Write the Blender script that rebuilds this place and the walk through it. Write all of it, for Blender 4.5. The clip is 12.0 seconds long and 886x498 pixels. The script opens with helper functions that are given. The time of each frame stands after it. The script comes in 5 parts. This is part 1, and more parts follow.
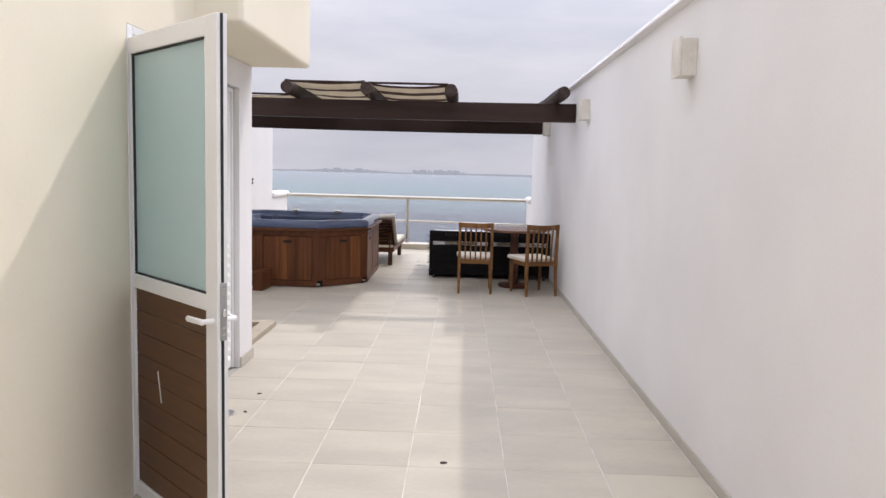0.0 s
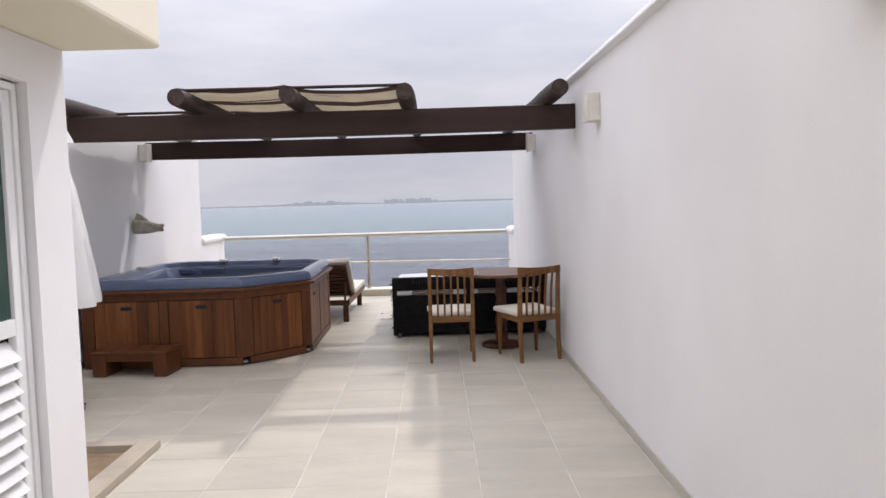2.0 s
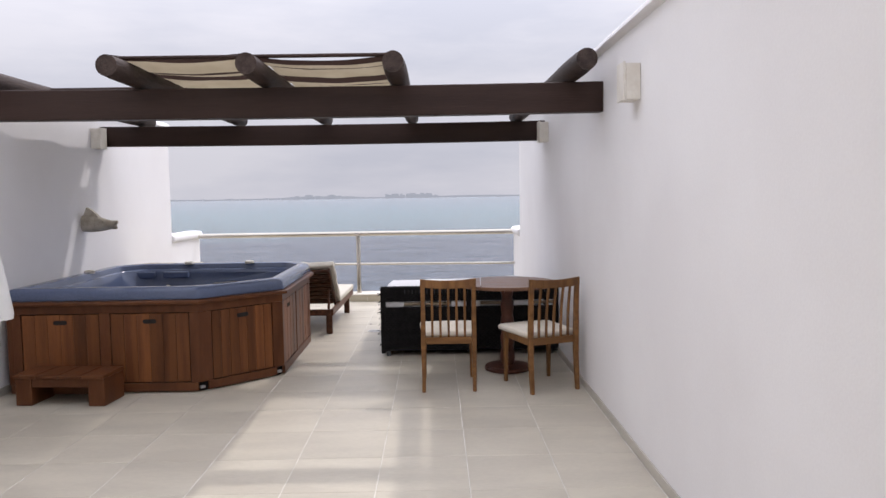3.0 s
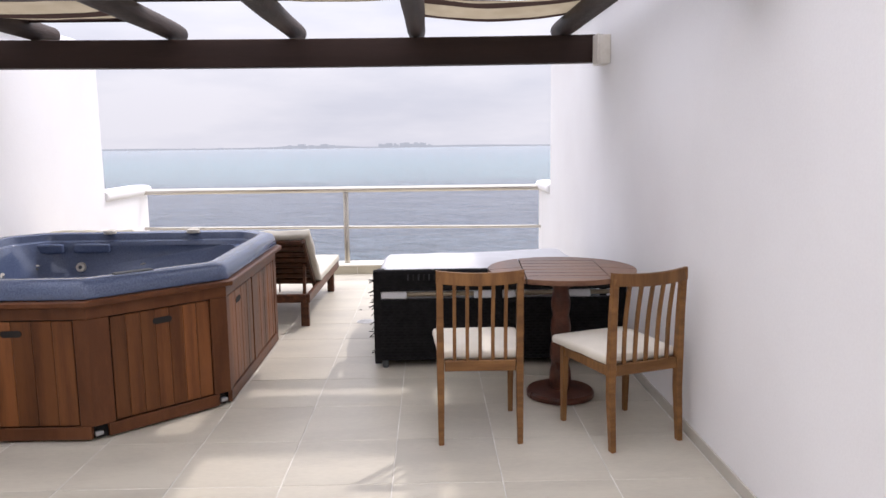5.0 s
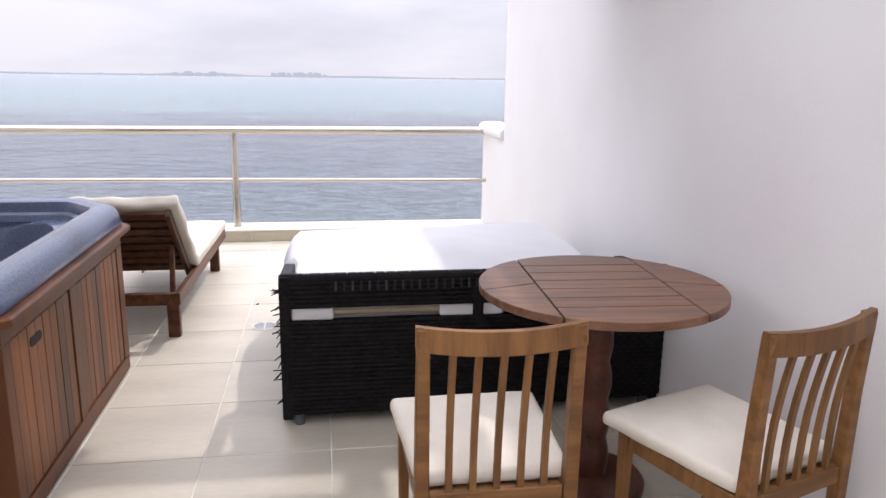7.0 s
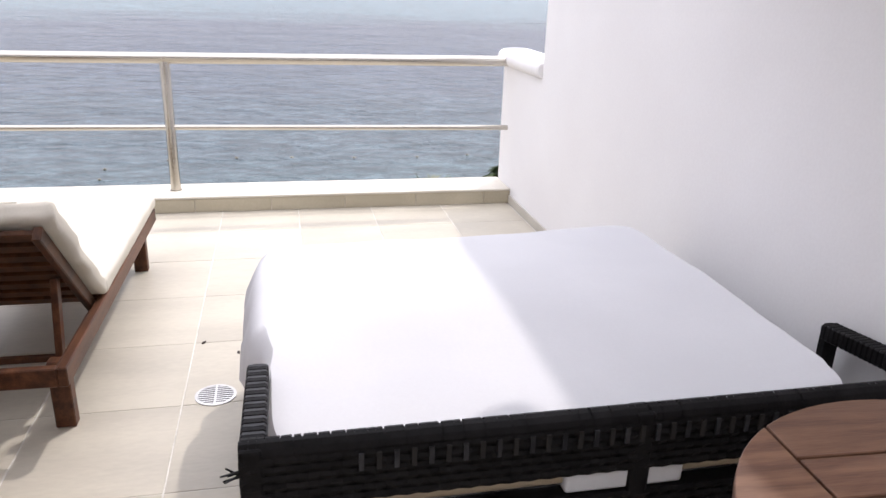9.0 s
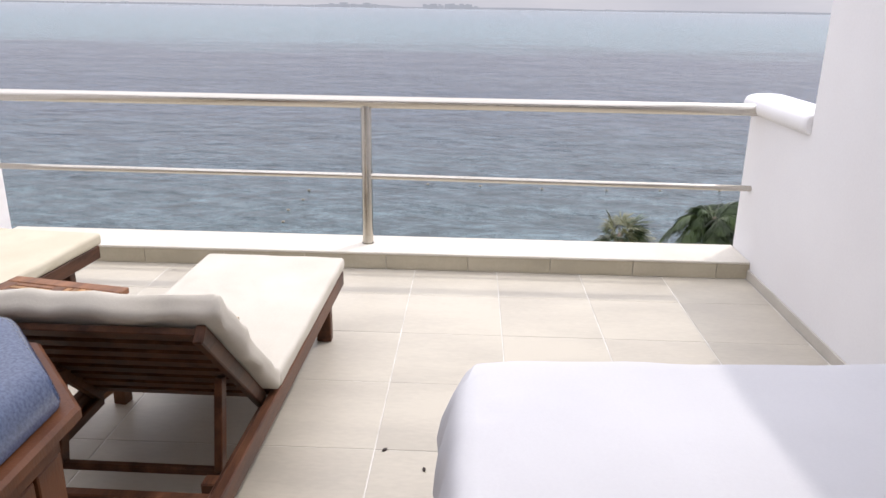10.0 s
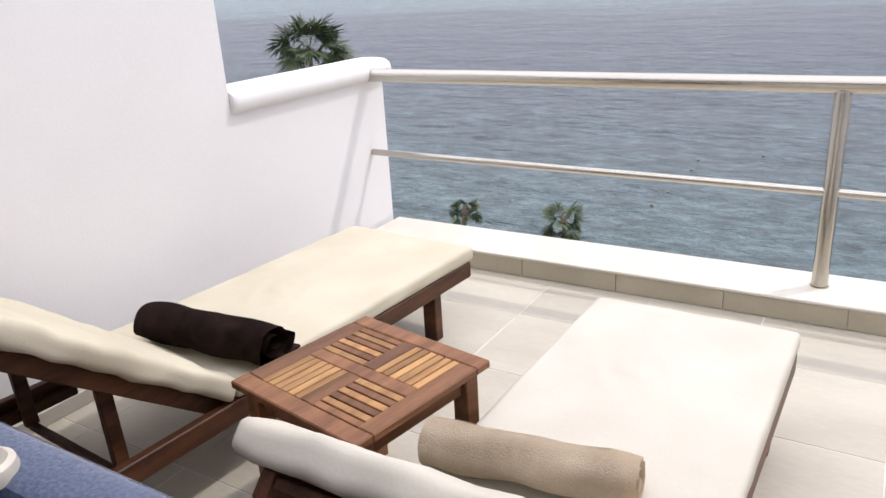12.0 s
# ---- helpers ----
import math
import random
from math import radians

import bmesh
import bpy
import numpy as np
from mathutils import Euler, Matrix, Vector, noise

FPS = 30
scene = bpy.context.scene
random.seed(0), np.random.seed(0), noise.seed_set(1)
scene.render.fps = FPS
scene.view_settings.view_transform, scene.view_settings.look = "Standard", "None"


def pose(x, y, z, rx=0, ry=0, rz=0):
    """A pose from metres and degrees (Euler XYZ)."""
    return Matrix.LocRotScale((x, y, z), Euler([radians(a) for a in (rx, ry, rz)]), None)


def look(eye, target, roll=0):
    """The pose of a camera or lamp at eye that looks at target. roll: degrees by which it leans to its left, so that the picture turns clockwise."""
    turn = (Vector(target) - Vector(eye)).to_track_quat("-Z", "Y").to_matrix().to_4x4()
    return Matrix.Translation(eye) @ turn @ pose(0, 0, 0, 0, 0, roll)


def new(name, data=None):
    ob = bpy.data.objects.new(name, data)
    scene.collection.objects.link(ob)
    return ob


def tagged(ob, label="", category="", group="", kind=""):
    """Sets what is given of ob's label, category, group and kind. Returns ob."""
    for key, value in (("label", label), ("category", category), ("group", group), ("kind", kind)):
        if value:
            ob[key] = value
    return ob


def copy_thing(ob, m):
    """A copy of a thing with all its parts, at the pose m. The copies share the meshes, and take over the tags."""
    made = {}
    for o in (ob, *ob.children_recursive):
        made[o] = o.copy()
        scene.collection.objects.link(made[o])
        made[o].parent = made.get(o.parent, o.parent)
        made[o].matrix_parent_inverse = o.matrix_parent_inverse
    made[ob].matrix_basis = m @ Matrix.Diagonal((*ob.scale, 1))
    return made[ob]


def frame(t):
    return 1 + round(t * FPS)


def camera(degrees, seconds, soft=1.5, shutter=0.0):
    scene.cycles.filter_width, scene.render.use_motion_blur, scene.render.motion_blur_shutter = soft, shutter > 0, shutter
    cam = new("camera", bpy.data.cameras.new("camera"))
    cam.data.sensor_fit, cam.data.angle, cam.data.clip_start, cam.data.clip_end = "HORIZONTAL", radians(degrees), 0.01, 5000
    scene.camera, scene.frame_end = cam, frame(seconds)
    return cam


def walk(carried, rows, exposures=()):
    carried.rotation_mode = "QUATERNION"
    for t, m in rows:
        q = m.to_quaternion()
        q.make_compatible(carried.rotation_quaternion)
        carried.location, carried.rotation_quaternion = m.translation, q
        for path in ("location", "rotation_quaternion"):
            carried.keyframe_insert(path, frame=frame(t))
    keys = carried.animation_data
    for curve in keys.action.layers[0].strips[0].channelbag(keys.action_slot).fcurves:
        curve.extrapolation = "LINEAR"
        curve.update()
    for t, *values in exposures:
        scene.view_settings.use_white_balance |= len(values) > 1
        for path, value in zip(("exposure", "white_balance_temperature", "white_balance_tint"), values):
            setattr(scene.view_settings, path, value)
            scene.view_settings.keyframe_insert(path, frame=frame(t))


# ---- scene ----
cam = camera(61.3, 12.0)
PATH = [
    (0, (-0.257, 0.227, 1.477), (-0.303, 2.216, 1.271), 1.5),
    (0.5, (-0.239, 0.795, 1.508), (-0.202, 2.787, 1.326), -0.9),
    (1, (-0.185, 1.358, 1.52), (-0.132, 3.351, 1.356), -1.9),
    (1.5, (-0.231, 1.908, 1.504), (-0.198, 3.902, 1.357), -1.8),
    (2, (-0.2, 2.462, 1.506), (-0.18, 4.458, 1.372), -1.6),
    (2.5, (-0.157, 3.037, 1.52), (-0.127, 5.032, 1.384), -1.0),
    (4.5, (-0.232, 5.217, 1.497), (-0.249, 7.204, 1.263), -0.9),
    (5, (-0.306, 5.733, 1.478), (-0.272, 7.713, 1.199), -0.7),
    (5.5, (-0.359, 6.196, 1.501), (-0.249, 8.167, 1.178), -0.2),
    (6, (-0.363, 6.691, 1.513), (-0.167, 8.648, 1.148), 0.3),
    (6.5, (-0.424, 7.17, 1.475), (-0.172, 9.112, 1.071), 0.6),
    (7, (-0.485, 7.599, 1.454), (-0.18, 9.523, 1.003), 0.8),
    (9, (-0.581, 9.35, 1.494), (-0.17, 11.185, 0.812), 1.9),
    (9.5, (-0.602, 9.681, 1.514), (-0.329, 11.541, 0.831), 1.6),
    (10, (-0.66, 10.049, 1.509), (-0.728, 11.949, 0.889), 0.9),
    (10.5, (-0.814, 10.326, 1.494), (-1.157, 12.204, 0.899), -0.2),
    (11, (-0.923, 10.54, 1.516), (-1.54, 12.342, 0.905), -1.7),
    (11.5, (-0.999, 10.805, 1.488), (-1.862, 12.488, 0.838), -2.7),
    (12, (-1.081, 11.073, 1.46), (-2.079, 12.664, 0.772), -3.4),
]
UNIT = 0.92
walk(cam, [(t, look(eye, target, roll)) for t, eye, target, roll in PATH],
     exposures=[(0.0, -0.22, 6350, 15), (2.7, -0.24, 6350, 15), (4.5, 0.07, 6350, 16), (5.0, 0.13, 6350, 16), (7.2, 0.27, 6350, 17), (9.0, 0.15, 6400, 15), (10.5, -0.22, 6400, 15), (12.0, -0.19, 6400, 14)])

# ---------------------------------------------------------------- world, sun
world = bpy.data.worlds.new("sky")
scene.world = world
world.use_nodes = True
wn, wl = world.node_tree.nodes, world.node_tree.links
wn.clear()
SUN_X, SUN_Y = 0.47, 0.54          # shift of a shadow per metre of height, seen from above
sun_dir = Vector((SUN_X, SUN_Y, 1)).normalized()
sky = wn.new("ShaderNodeTexSky")
sky.sky_type, sky.sun_disc = "NISHITA", False
sky.sun_elevation = math.asin(sun_dir.z)
sky.sun_rotation = math.atan2(sun_dir.x, sun_dir.y)
sky.air_density, sky.dust_density, sky.ozone_density = 1.0, 4.0, 1.0
coord = wn.new("ShaderNodeTexCoord")
stretch = wn.new("ShaderNodeMapping")
stretch.inputs["Scale"].default_value = (1.6, 1.6, 7.0)
clouds = wn.new("ShaderNodeTexNoise")
clouds.inputs["Scale"].default_value, clouds.inputs["Detail"].default_value, clouds.inputs["Roughness"].default_value = 1.7, 7.0, 0.55
ramp = wn.new("ShaderNodeValToRGB")
ramp.color_ramp.elements[0].position, ramp.color_ramp.elements[0].color = 0.36, (8.4, 8.65, 9.5, 1)
ramp.color_ramp.elements[1].position, ramp.color_ramp.elements[1].color = 0.62, (10.4, 10.4, 10.9, 1)
veil = wn.new("ShaderNodeMix")
veil.data_type = "RGBA"
veil.inputs["Factor"].default_value = 0.92
backg = wn.new("ShaderNodeBackground")
backg.inputs["Strength"].default_value = 0.120
wout = wn.new("ShaderNodeOutputWorld")
wl.new(coord.outputs["Generated"], stretch.inputs["Vector"])
wl.new(stretch.outputs["Vector"], clouds.inputs["Vector"])
wl.new(clouds.outputs["Fac"], ramp.inputs["Fac"])
wl.new(sky.outputs["Color"], veil.inputs["A"])
wl.new(ramp.outputs["Color"], veil.inputs["B"])
# an overcast sky is brighter overhead than at the horizon
up = wn.new("ShaderNodeSeparateXYZ")
rise = wn.new("ShaderNodeMapRange")
rise.inputs["From Min"].default_value, rise.inputs["From Max"].default_value = 0.0, 1.0
rise.inputs["To Min"].default_value, rise.inputs["To Max"].default_value = 0.65, 2.3
rise.interpolation_type = "SMOOTHSTEP"
gain = wn.new("ShaderNodeVectorMath")
gain.operation = "SCALE"
wl.new(coord.outputs["Generated"], up.inputs["Vector"])
wl.new(up.outputs["Z"], rise.inputs["Value"])
wl.new(veil.outputs["Result"], gain.inputs[0])
wl.new(rise.outputs["Result"], gain.inputs["Scale"])
wl.new(gain.outputs["Vector"], backg.inputs["Color"])
wl.new(backg.outputs["Background"], wout.inputs["Surface"])

sun = new("sun", bpy.data.lights.new("sun", "SUN"))
sun.data.energy, sun.data.angle, sun.data.color = 1.75, radians(1.2), (1.0, 0.955, 0.90)
sun.matrix_world = look(sun_dir * 60, (0, 0, 0))


# ---------------------------------------------------------------- materials
def surface(name, base, other=None, scale=6.0, rough=0.6, metal=0.0, bump=0.1, fine=60.0, spread=(0.35, 0.65),
            stretched=(1, 1, 1), per_object=0.0, spec=0.5, detail=6.0, fine_depth=0.004, crease=0.0, crease_scale=9.0):
    """A principled material with blotches at one scale, grain at another and a fine relief."""
    m = bpy.data.materials.new(name)
    m.use_nodes = True
    nt = m.node_tree
    n, l = nt.nodes, nt.links
    bsdf = n["Principled BSDF"]
    bsdf.inputs["Roughness"].default_value, bsdf.inputs["Metallic"].default_value = rough, metal
    bsdf.inputs["Specular IOR Level"].default_value = spec
    tc = n.new("ShaderNodeTexCoord")
    mp = n.new("ShaderNodeMapping")
    mp.inputs["Scale"].default_value = stretched
    l.new(tc.outputs["Object"], mp.inputs["Vector"])
    big = n.new("ShaderNodeTexNoise")
    big.inputs["Scale"].default_value, big.inputs["Detail"].default_value = scale, detail
    grain = n.new("ShaderNodeTexNoise")
    grain.inputs["Scale"].default_value, grain.inputs["Detail"].default_value = fine, 4.0
    if per_object:
        info = n.new("ShaderNodeObjectInfo")
        shift = n.new("ShaderNodeVectorMath")
        shift.operation = "MULTIPLY_ADD"
        shift.inputs[1].default_value = (37.0, 53.0, 71.0)
        comb = n.new("ShaderNodeCombineXYZ")
        for axis in ("X", "Y", "Z"):
            l.new(info.outputs["Random"], comb.inputs[axis])
        l.new(comb.outputs["Vector"], shift.inputs[0])
        l.new(mp.outputs["Vector"], shift.inputs[2])
        source = shift.outputs["Vector"]
    else:
        source = mp.outputs["Vector"]
    l.new(source, big.inputs["Vector"])
    l.new(source, grain.inputs["Vector"])
    cr = n.new("ShaderNodeValToRGB")
    other = other or tuple(c * 0.86 for c in base)
    cr.color_ramp.elements[0].position, cr.color_ramp.elements[0].color = spread[0], (*other, 1)
    cr.color_ramp.elements[1].position, cr.color_ramp.elements[1].color = spread[1], (*base, 1)
    add = n.new("ShaderNodeMath")
    add.operation = "MULTIPLY_ADD"
    add.inputs[1].default_value, add.inputs[2].default_value = 0.3, -0.15
    l.new(grain.outputs["Fac"], add.inputs[0])
    tot = n.new("ShaderNodeMath")
    tot.operation = "ADD"
    l.new(big.outputs["Fac"], tot.inputs[0])
    l.new(add.outputs["Value"], tot.inputs[1])
    l.new(tot.outputs["Value"], cr.inputs["Fac"])
    colour = cr.outputs["Color"]
    if per_object:
        hsv = n.new("ShaderNodeHueSaturation")
        rng = n.new("ShaderNodeMapRange")
        rng.inputs["To Min"].default_value, rng.inputs["To Max"].default_value = 1 - per_object, 1 + per_object
        l.new(info.outputs["Random"], rng.inputs["Value"])
        l.new(rng.outputs["Result"], hsv.inputs["Value"])
        l.new(colour, hsv.inputs["Color"])
        colour = hsv.outputs["Color"]
    l.new(colour, bsdf.inputs["Base Color"])
    rr = n.new("ShaderNodeMapRange")
    rr.inputs["To Min"].default_value, rr.inputs["To Max"].default_value = max(rough - 0.08, 0.02), min(rough + 0.08, 1)
    l.new(big.outputs["Fac"], rr.inputs["Value"])
    l.new(rr.outputs["Result"], bsdf.inputs["Roughness"])
    if bump:
        bp = n.new("ShaderNodeBump")
        bp.inputs["Strength"].default_value, bp.inputs["Distance"].default_value = bump, fine_depth
        l.new(grain.outputs["Fac"], bp.inputs["Height"])
        l.new(bp.outputs["Normal"], bsdf.inputs["Normal"])
        if crease:
            # soft folds: ridged noise, drawn out across the cloth
            fold_map = n.new("ShaderNodeMapping")
            fold_map.inputs["Scale"].default_value = (1.0, 0.55, 1.0)
            fold_map.inputs["Rotation"].default_value = (0, 0, 0.5)
            l.new(tc.outputs["Object"], fold_map.inputs["Vector"])
            folds = n.new("ShaderNodeTexNoise")
            folds.noise_type = "RIDGED_MULTIFRACTAL"
            folds.inputs["Scale"].default_value, folds.inputs["Detail"].default_value = crease_scale, 2.0
            folds.inputs["Distortion"].default_value = 0.6
            l.new(fold_map.outputs["Vector"], folds.inputs["Vector"])
            cb = n.new("ShaderNodeBump")
            cb.inputs["Strength"].default_value, cb.inputs["Distance"].default_value = 0.6, crease
            l.new(folds.outputs["Fac"], cb.inputs["Height"])
            l.new(cb.outputs["Normal"], bp.inputs["Normal"])
    return m


def glass(name, tint, rough, through_share=1.0, ior=1.45):
    m = bpy.data.materials.new(name)
    m.use_nodes = True
    b = m.node_tree.nodes["Principled BSDF"]
    b.inputs["Base Color"].default_value = (*tint, 1)
    b.inputs["Roughness"].default_value, b.inputs["IOR"].default_value = rough, ior
    b.inputs["Transmission Weight"].default_value = through_share
    return m


WHITE = surface("white_stucco", (0.80, 0.79, 0.79), (0.75, 0.735, 0.735), scale=0.9, rough=0.85, bump=0.25, fine=90, spec=0.2, fine_depth=0.0016)
CREAM = surface("cream_stucco", (0.80, 0.75, 0.62), (0.77, 0.71, 0.57), scale=0.9, rough=0.85, bump=0.25, fine=90, spec=0.2, fine_depth=0.0016)
TILE = surface("beige_porcelain", (0.52, 0.478, 0.39), (0.43, 0.393, 0.322), scale=2.2, rough=0.42, bump=0.06, fine=45, per_object=0.028, stretched=(0.6, 1.6, 1), spec=0.4)
KERB_TILE = surface("kerb_porcelain", (0.47, 0.42, 0.315), (0.40, 0.355, 0.262), scale=3, rough=0.5, bump=0.06, per_object=0.05)
KERB_TOP = surface("cream_render", (0.65, 0.61, 0.53), (0.57, 0.53, 0.455), scale=3, rough=0.75, bump=0.2)
GROUT = surface("pale_grout", (0.72, 0.695, 0.64), (0.50, 0.48, 0.43), scale=5, rough=0.9, bump=0.2)
SLAB = surface("concrete", (0.45, 0.43, 0.40), scale=3, rough=0.9)
SKIRT = surface("skirting_porcelain", (0.51, 0.475, 0.42), (0.45, 0.42, 0.365), scale=4, rough=0.5, bump=0.05)
ALU = surface("white_lacquered_aluminium", (0.80, 0.80, 0.80), (0.75, 0.75, 0.74), scale=3, rough=0.35, bump=0.02)
GREY_METAL = surface("grey_metal", (0.45, 0.45, 0.45), scale=8, rough=0.4, metal=0.8, bump=0.03)
BLACK_RUBBER = surface("black_gasket", (0.02, 0.02, 0.02), rough=0.7, bump=0.05)
STEEL = surface("brushed_stainless_steel", (0.54, 0.51, 0.455), (0.46, 0.43, 0.375), scale=3, rough=0.25, metal=1.0, bump=0.03, fine=220, stretched=(0.2, 1, 1))
CHROME = surface("chrome", (0.75, 0.75, 0.76), scale=10, rough=0.12, metal=1.0, bump=0.0)
PERGOLA = surface("dark_varnished_timber", (0.040, 0.022, 0.017), (0.025, 0.013, 0.010), scale=3, rough=0.5, bump=0.3, fine=35, stretched=(0.25, 3, 3), spec=0.22)
LOG = surface("dark_weathered_log", (0.062, 0.043, 0.036), (0.028, 0.018, 0.015), scale=5, rough=0.6, bump=0.5, fine=26, stretched=(4, 0.4, 4), per_object=0.1, fine_depth=0.01, spec=0.22)
TEAK = surface("oiled_teak", (0.25, 0.118, 0.058), (0.14, 0.061, 0.030), scale=5, rough=0.45, bump=0.15, fine=50, stretched=(4, 0.5, 4), per_object=0.22, spec=0.22)
SPA_WOOD = surface("spa_cedar", (0.185, 0.068, 0.023), (0.105, 0.037, 0.014), scale=4, rough=0.42, bump=0.15, fine=55, stretched=(4, 4, 0.3), per_object=0.38, spec=0.22)
SPA_WOOD_DARK = surface("spa_cedar_frame", (0.125, 0.046, 0.018), (0.085, 0.030, 0.012), scale=4, rough=0.42, bump=0.15, fine=55, stretched=(3, 3, 0.6), per_object=0.1, spec=0.22)
LOUNGER_WOOD = surface("lounger_teak", (0.12, 0.050, 0.025), (0.05, 0.021, 0.012), scale=5, rough=0.45, bump=0.2, fine=45, stretched=(4, 0.6, 4), per_object=0.15, spec=0.22)
CHAIR_WOOD = surface("chair_teak", (0.215, 0.105, 0.038), (0.135, 0.062, 0.023), scale=7, rough=0.42, bump=0.2, fine=50, stretched=(4, 4, 0.5), per_object=0.1, spec=0.22)
CHAIR_RAIL_WOOD = surface("chair_teak_grain_along_rail", (0.215, 0.105, 0.038), (0.135, 0.062, 0.023), scale=7, rough=0.42, bump=0.2, fine=50, stretched=(0.5, 4, 4), per_object=0.1, spec=0.22)
TABLE_WOOD = surface("table_mahogany", (0.205, 0.108, 0.064), (0.11, 0.053, 0.033), scale=6, rough=0.38, bump=0.1, fine=50, stretched=(0.5, 5, 3), per_object=0.12, spec=0.22)
PEDESTAL_WOOD = surface("pedestal_mahogany", (0.120, 0.047, 0.030), (0.06, 0.024, 0.017), scale=7, rough=0.3, bump=0.1, spec=0.22)
GOLD_TEAK = surface("golden_teak_slat", (0.42, 0.235, 0.095), (0.26, 0.125, 0.05), scale=6, rough=0.45, bump=0.15, stretched=(4, 0.5, 4), per_object=0.25, spec=0.22)
CANVAS = surface("off_white_canvas", (0.58, 0.545, 0.475), (0.52, 0.485, 0.415), scale=3, rough=0.95, bump=0.3, fine=160, spec=0.1, fine_depth=0.001, crease=0.034, crease_scale=5.0)
CANVAS_YELLOW = surface("cream_canvas", (0.58, 0.535, 0.42), (0.52, 0.47, 0.36), scale=3, rough=0.95, bump=0.3, fine=160, spec=0.1, fine_depth=0.001, crease=0.034, crease_scale=5.0)
CUSHION = surface("natural_cotton", (0.72, 0.67, 0.58), (0.65, 0.60, 0.51), scale=5, rough=0.95, bump=0.35, fine=140, spec=0.1, fine_depth=0.001, crease=0.008, crease_scale=7.0)
SHEET = surface("white_sheet", (0.60, 0.60, 0.615), (0.565, 0.565, 0.58), scale=2, rough=0.85, bump=0.2, fine=120, spec=0.15, fine_depth=0.001, crease=0.012, crease_scale=3.0)
PARASOL = surface("white_parasol_cloth", (0.80, 0.80, 0.79), (0.72, 0.72, 0.71), scale=3, rough=0.9, bump=0.3, fine=120, spec=0.1)
DARK_PLASTIC = surface("dark_grey_plastic", (0.075, 0.08, 0.085), rough=0.6, bump=0.1)
BROWN_TOWEL = surface("dark_brown_terry", (0.042, 0.025, 0.021), (0.018, 0.011, 0.010), scale=8, rough=1.0, bump=0.8, fine=240, spec=0.05, fine_depth=0.0025, crease=0.03, crease_scale=9.0)
TAN_TOWEL = surface("tan_terry", (0.66, 0.56, 0.43), (0.54, 0.44, 0.32), scale=8, rough=1.0, bump=0.8, fine=240, spec=0.05, fine_depth=0.0025, crease=0.03, crease_scale=9.0)
BATH_STONE = surface("foot_bath_stone", (0.43, 0.375, 0.29), (0.35, 0.30, 0.23), scale=4, rough=0.6, bump=0.15)
BATH_SAND = surface("basin_sand", (0.24, 0.17, 0.10), (0.16, 0.11, 0.065), scale=7, rough=0.9, bump=0.5, fine=120)
STONE = surface("carved_limestone", (0.46, 0.42, 0.35), (0.31, 0.28, 0.225), scale=14, rough=0.85, bump=0.5, fine=70)
LAMP_STONE = surface("sconce_alabaster", (0.74, 0.71, 0.65), (0.64, 0.60, 0.53), scale=8, rough=0.5, bump=0.1)
FROST = glass("frosted_glass", (0.62, 0.75, 0.745), 0.55, 0.55)
DARK_GLASS = surface("dark_green_glass", (0.035, 0.075, 0.062), (0.028, 0.06, 0.05), scale=1, rough=0.04, bump=0.0, spec=0.6)
BROWN_PANEL = surface("brown_laminate", (0.118, 0.055, 0.022), (0.085, 0.038, 0.016), scale=6, rough=0.5, bump=0.1, stretched=(0.6, 1, 6))
# near-black colour that puts in the shade inside gaps, slots and hollows
CAVITY_SHADE = surface("painted_cavity_shade", (0.012, 0.010, 0.009), rough=0.9, bump=0.0)
WICKER = surface("black_wicker", (0.011, 0.010, 0.0105), (0.005, 0.0047, 0.005), scale=20, rough=0.5, bump=0.2, fine=140, spec=0.10)
WICKER_GREY = surface("worn_wicker_strand", (0.032, 0.032, 0.036), (0.010, 0.010, 0.012), scale=25, rough=0.45, bump=0.2, fine=140, spec=0.3)
GRATE = surface("grate_steel", (0.62, 0.61, 0.60), scale=10, rough=0.35, metal=0.7, bump=0.05)
BARK = surface("palm_bark", (0.20, 0.16, 0.12), (0.11, 0.085, 0.06), scale=6, rough=0.9, bump=0.6, stretched=(1, 1, 4))
FROND = surface("palm_leaf", (0.062, 0.092, 0.026), (0.024, 0.042, 0.013), scale=1.5, rough=0.5, bump=0.1, per_object=0.35)
FROND_PALE = surface("pale_palm_leaf", (0.17, 0.17, 0.085), (0.09, 0.10, 0.045), scale=1.5, rough=0.5, bump=0.1, per_object=0.3)
SAND = surface("beach_sand", (0.55, 0.48, 0.36), (0.46, 0.40, 0.30), scale=0.3, rough=0.95)
BUOY = surface("buoy_plastic", (0.20, 0.17, 0.12), rough=0.5)
HAZE_LAND = surface("shore_haze_glow", (0.50, 0.53, 0.58), (0.46, 0.49, 0.55), scale=0.01, rough=1.0, bump=0.0, spec=0.0)
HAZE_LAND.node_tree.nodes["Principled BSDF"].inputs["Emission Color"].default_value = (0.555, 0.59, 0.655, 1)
HAZE_LAND.node_tree.nodes["Principled BSDF"].inputs["Emission Strength"].default_value = 0.75   # glow put into the shore's colour for the sea haze over 4 km
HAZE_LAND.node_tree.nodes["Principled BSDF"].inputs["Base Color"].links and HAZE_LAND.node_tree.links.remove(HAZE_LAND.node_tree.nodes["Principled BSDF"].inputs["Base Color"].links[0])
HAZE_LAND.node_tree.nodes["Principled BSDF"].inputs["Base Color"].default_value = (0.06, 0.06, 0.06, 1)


def spa_shell():
    """Speckled blue acrylic."""
    m = surface("speckled_blue_acrylic", (0.108, 0.138, 0.226), (0.060, 0.078, 0.134), scale=150, rough=0.13, bump=0.04, fine=260, spread=(0.30, 0.72), detail=2, spec=0.42)
    return m


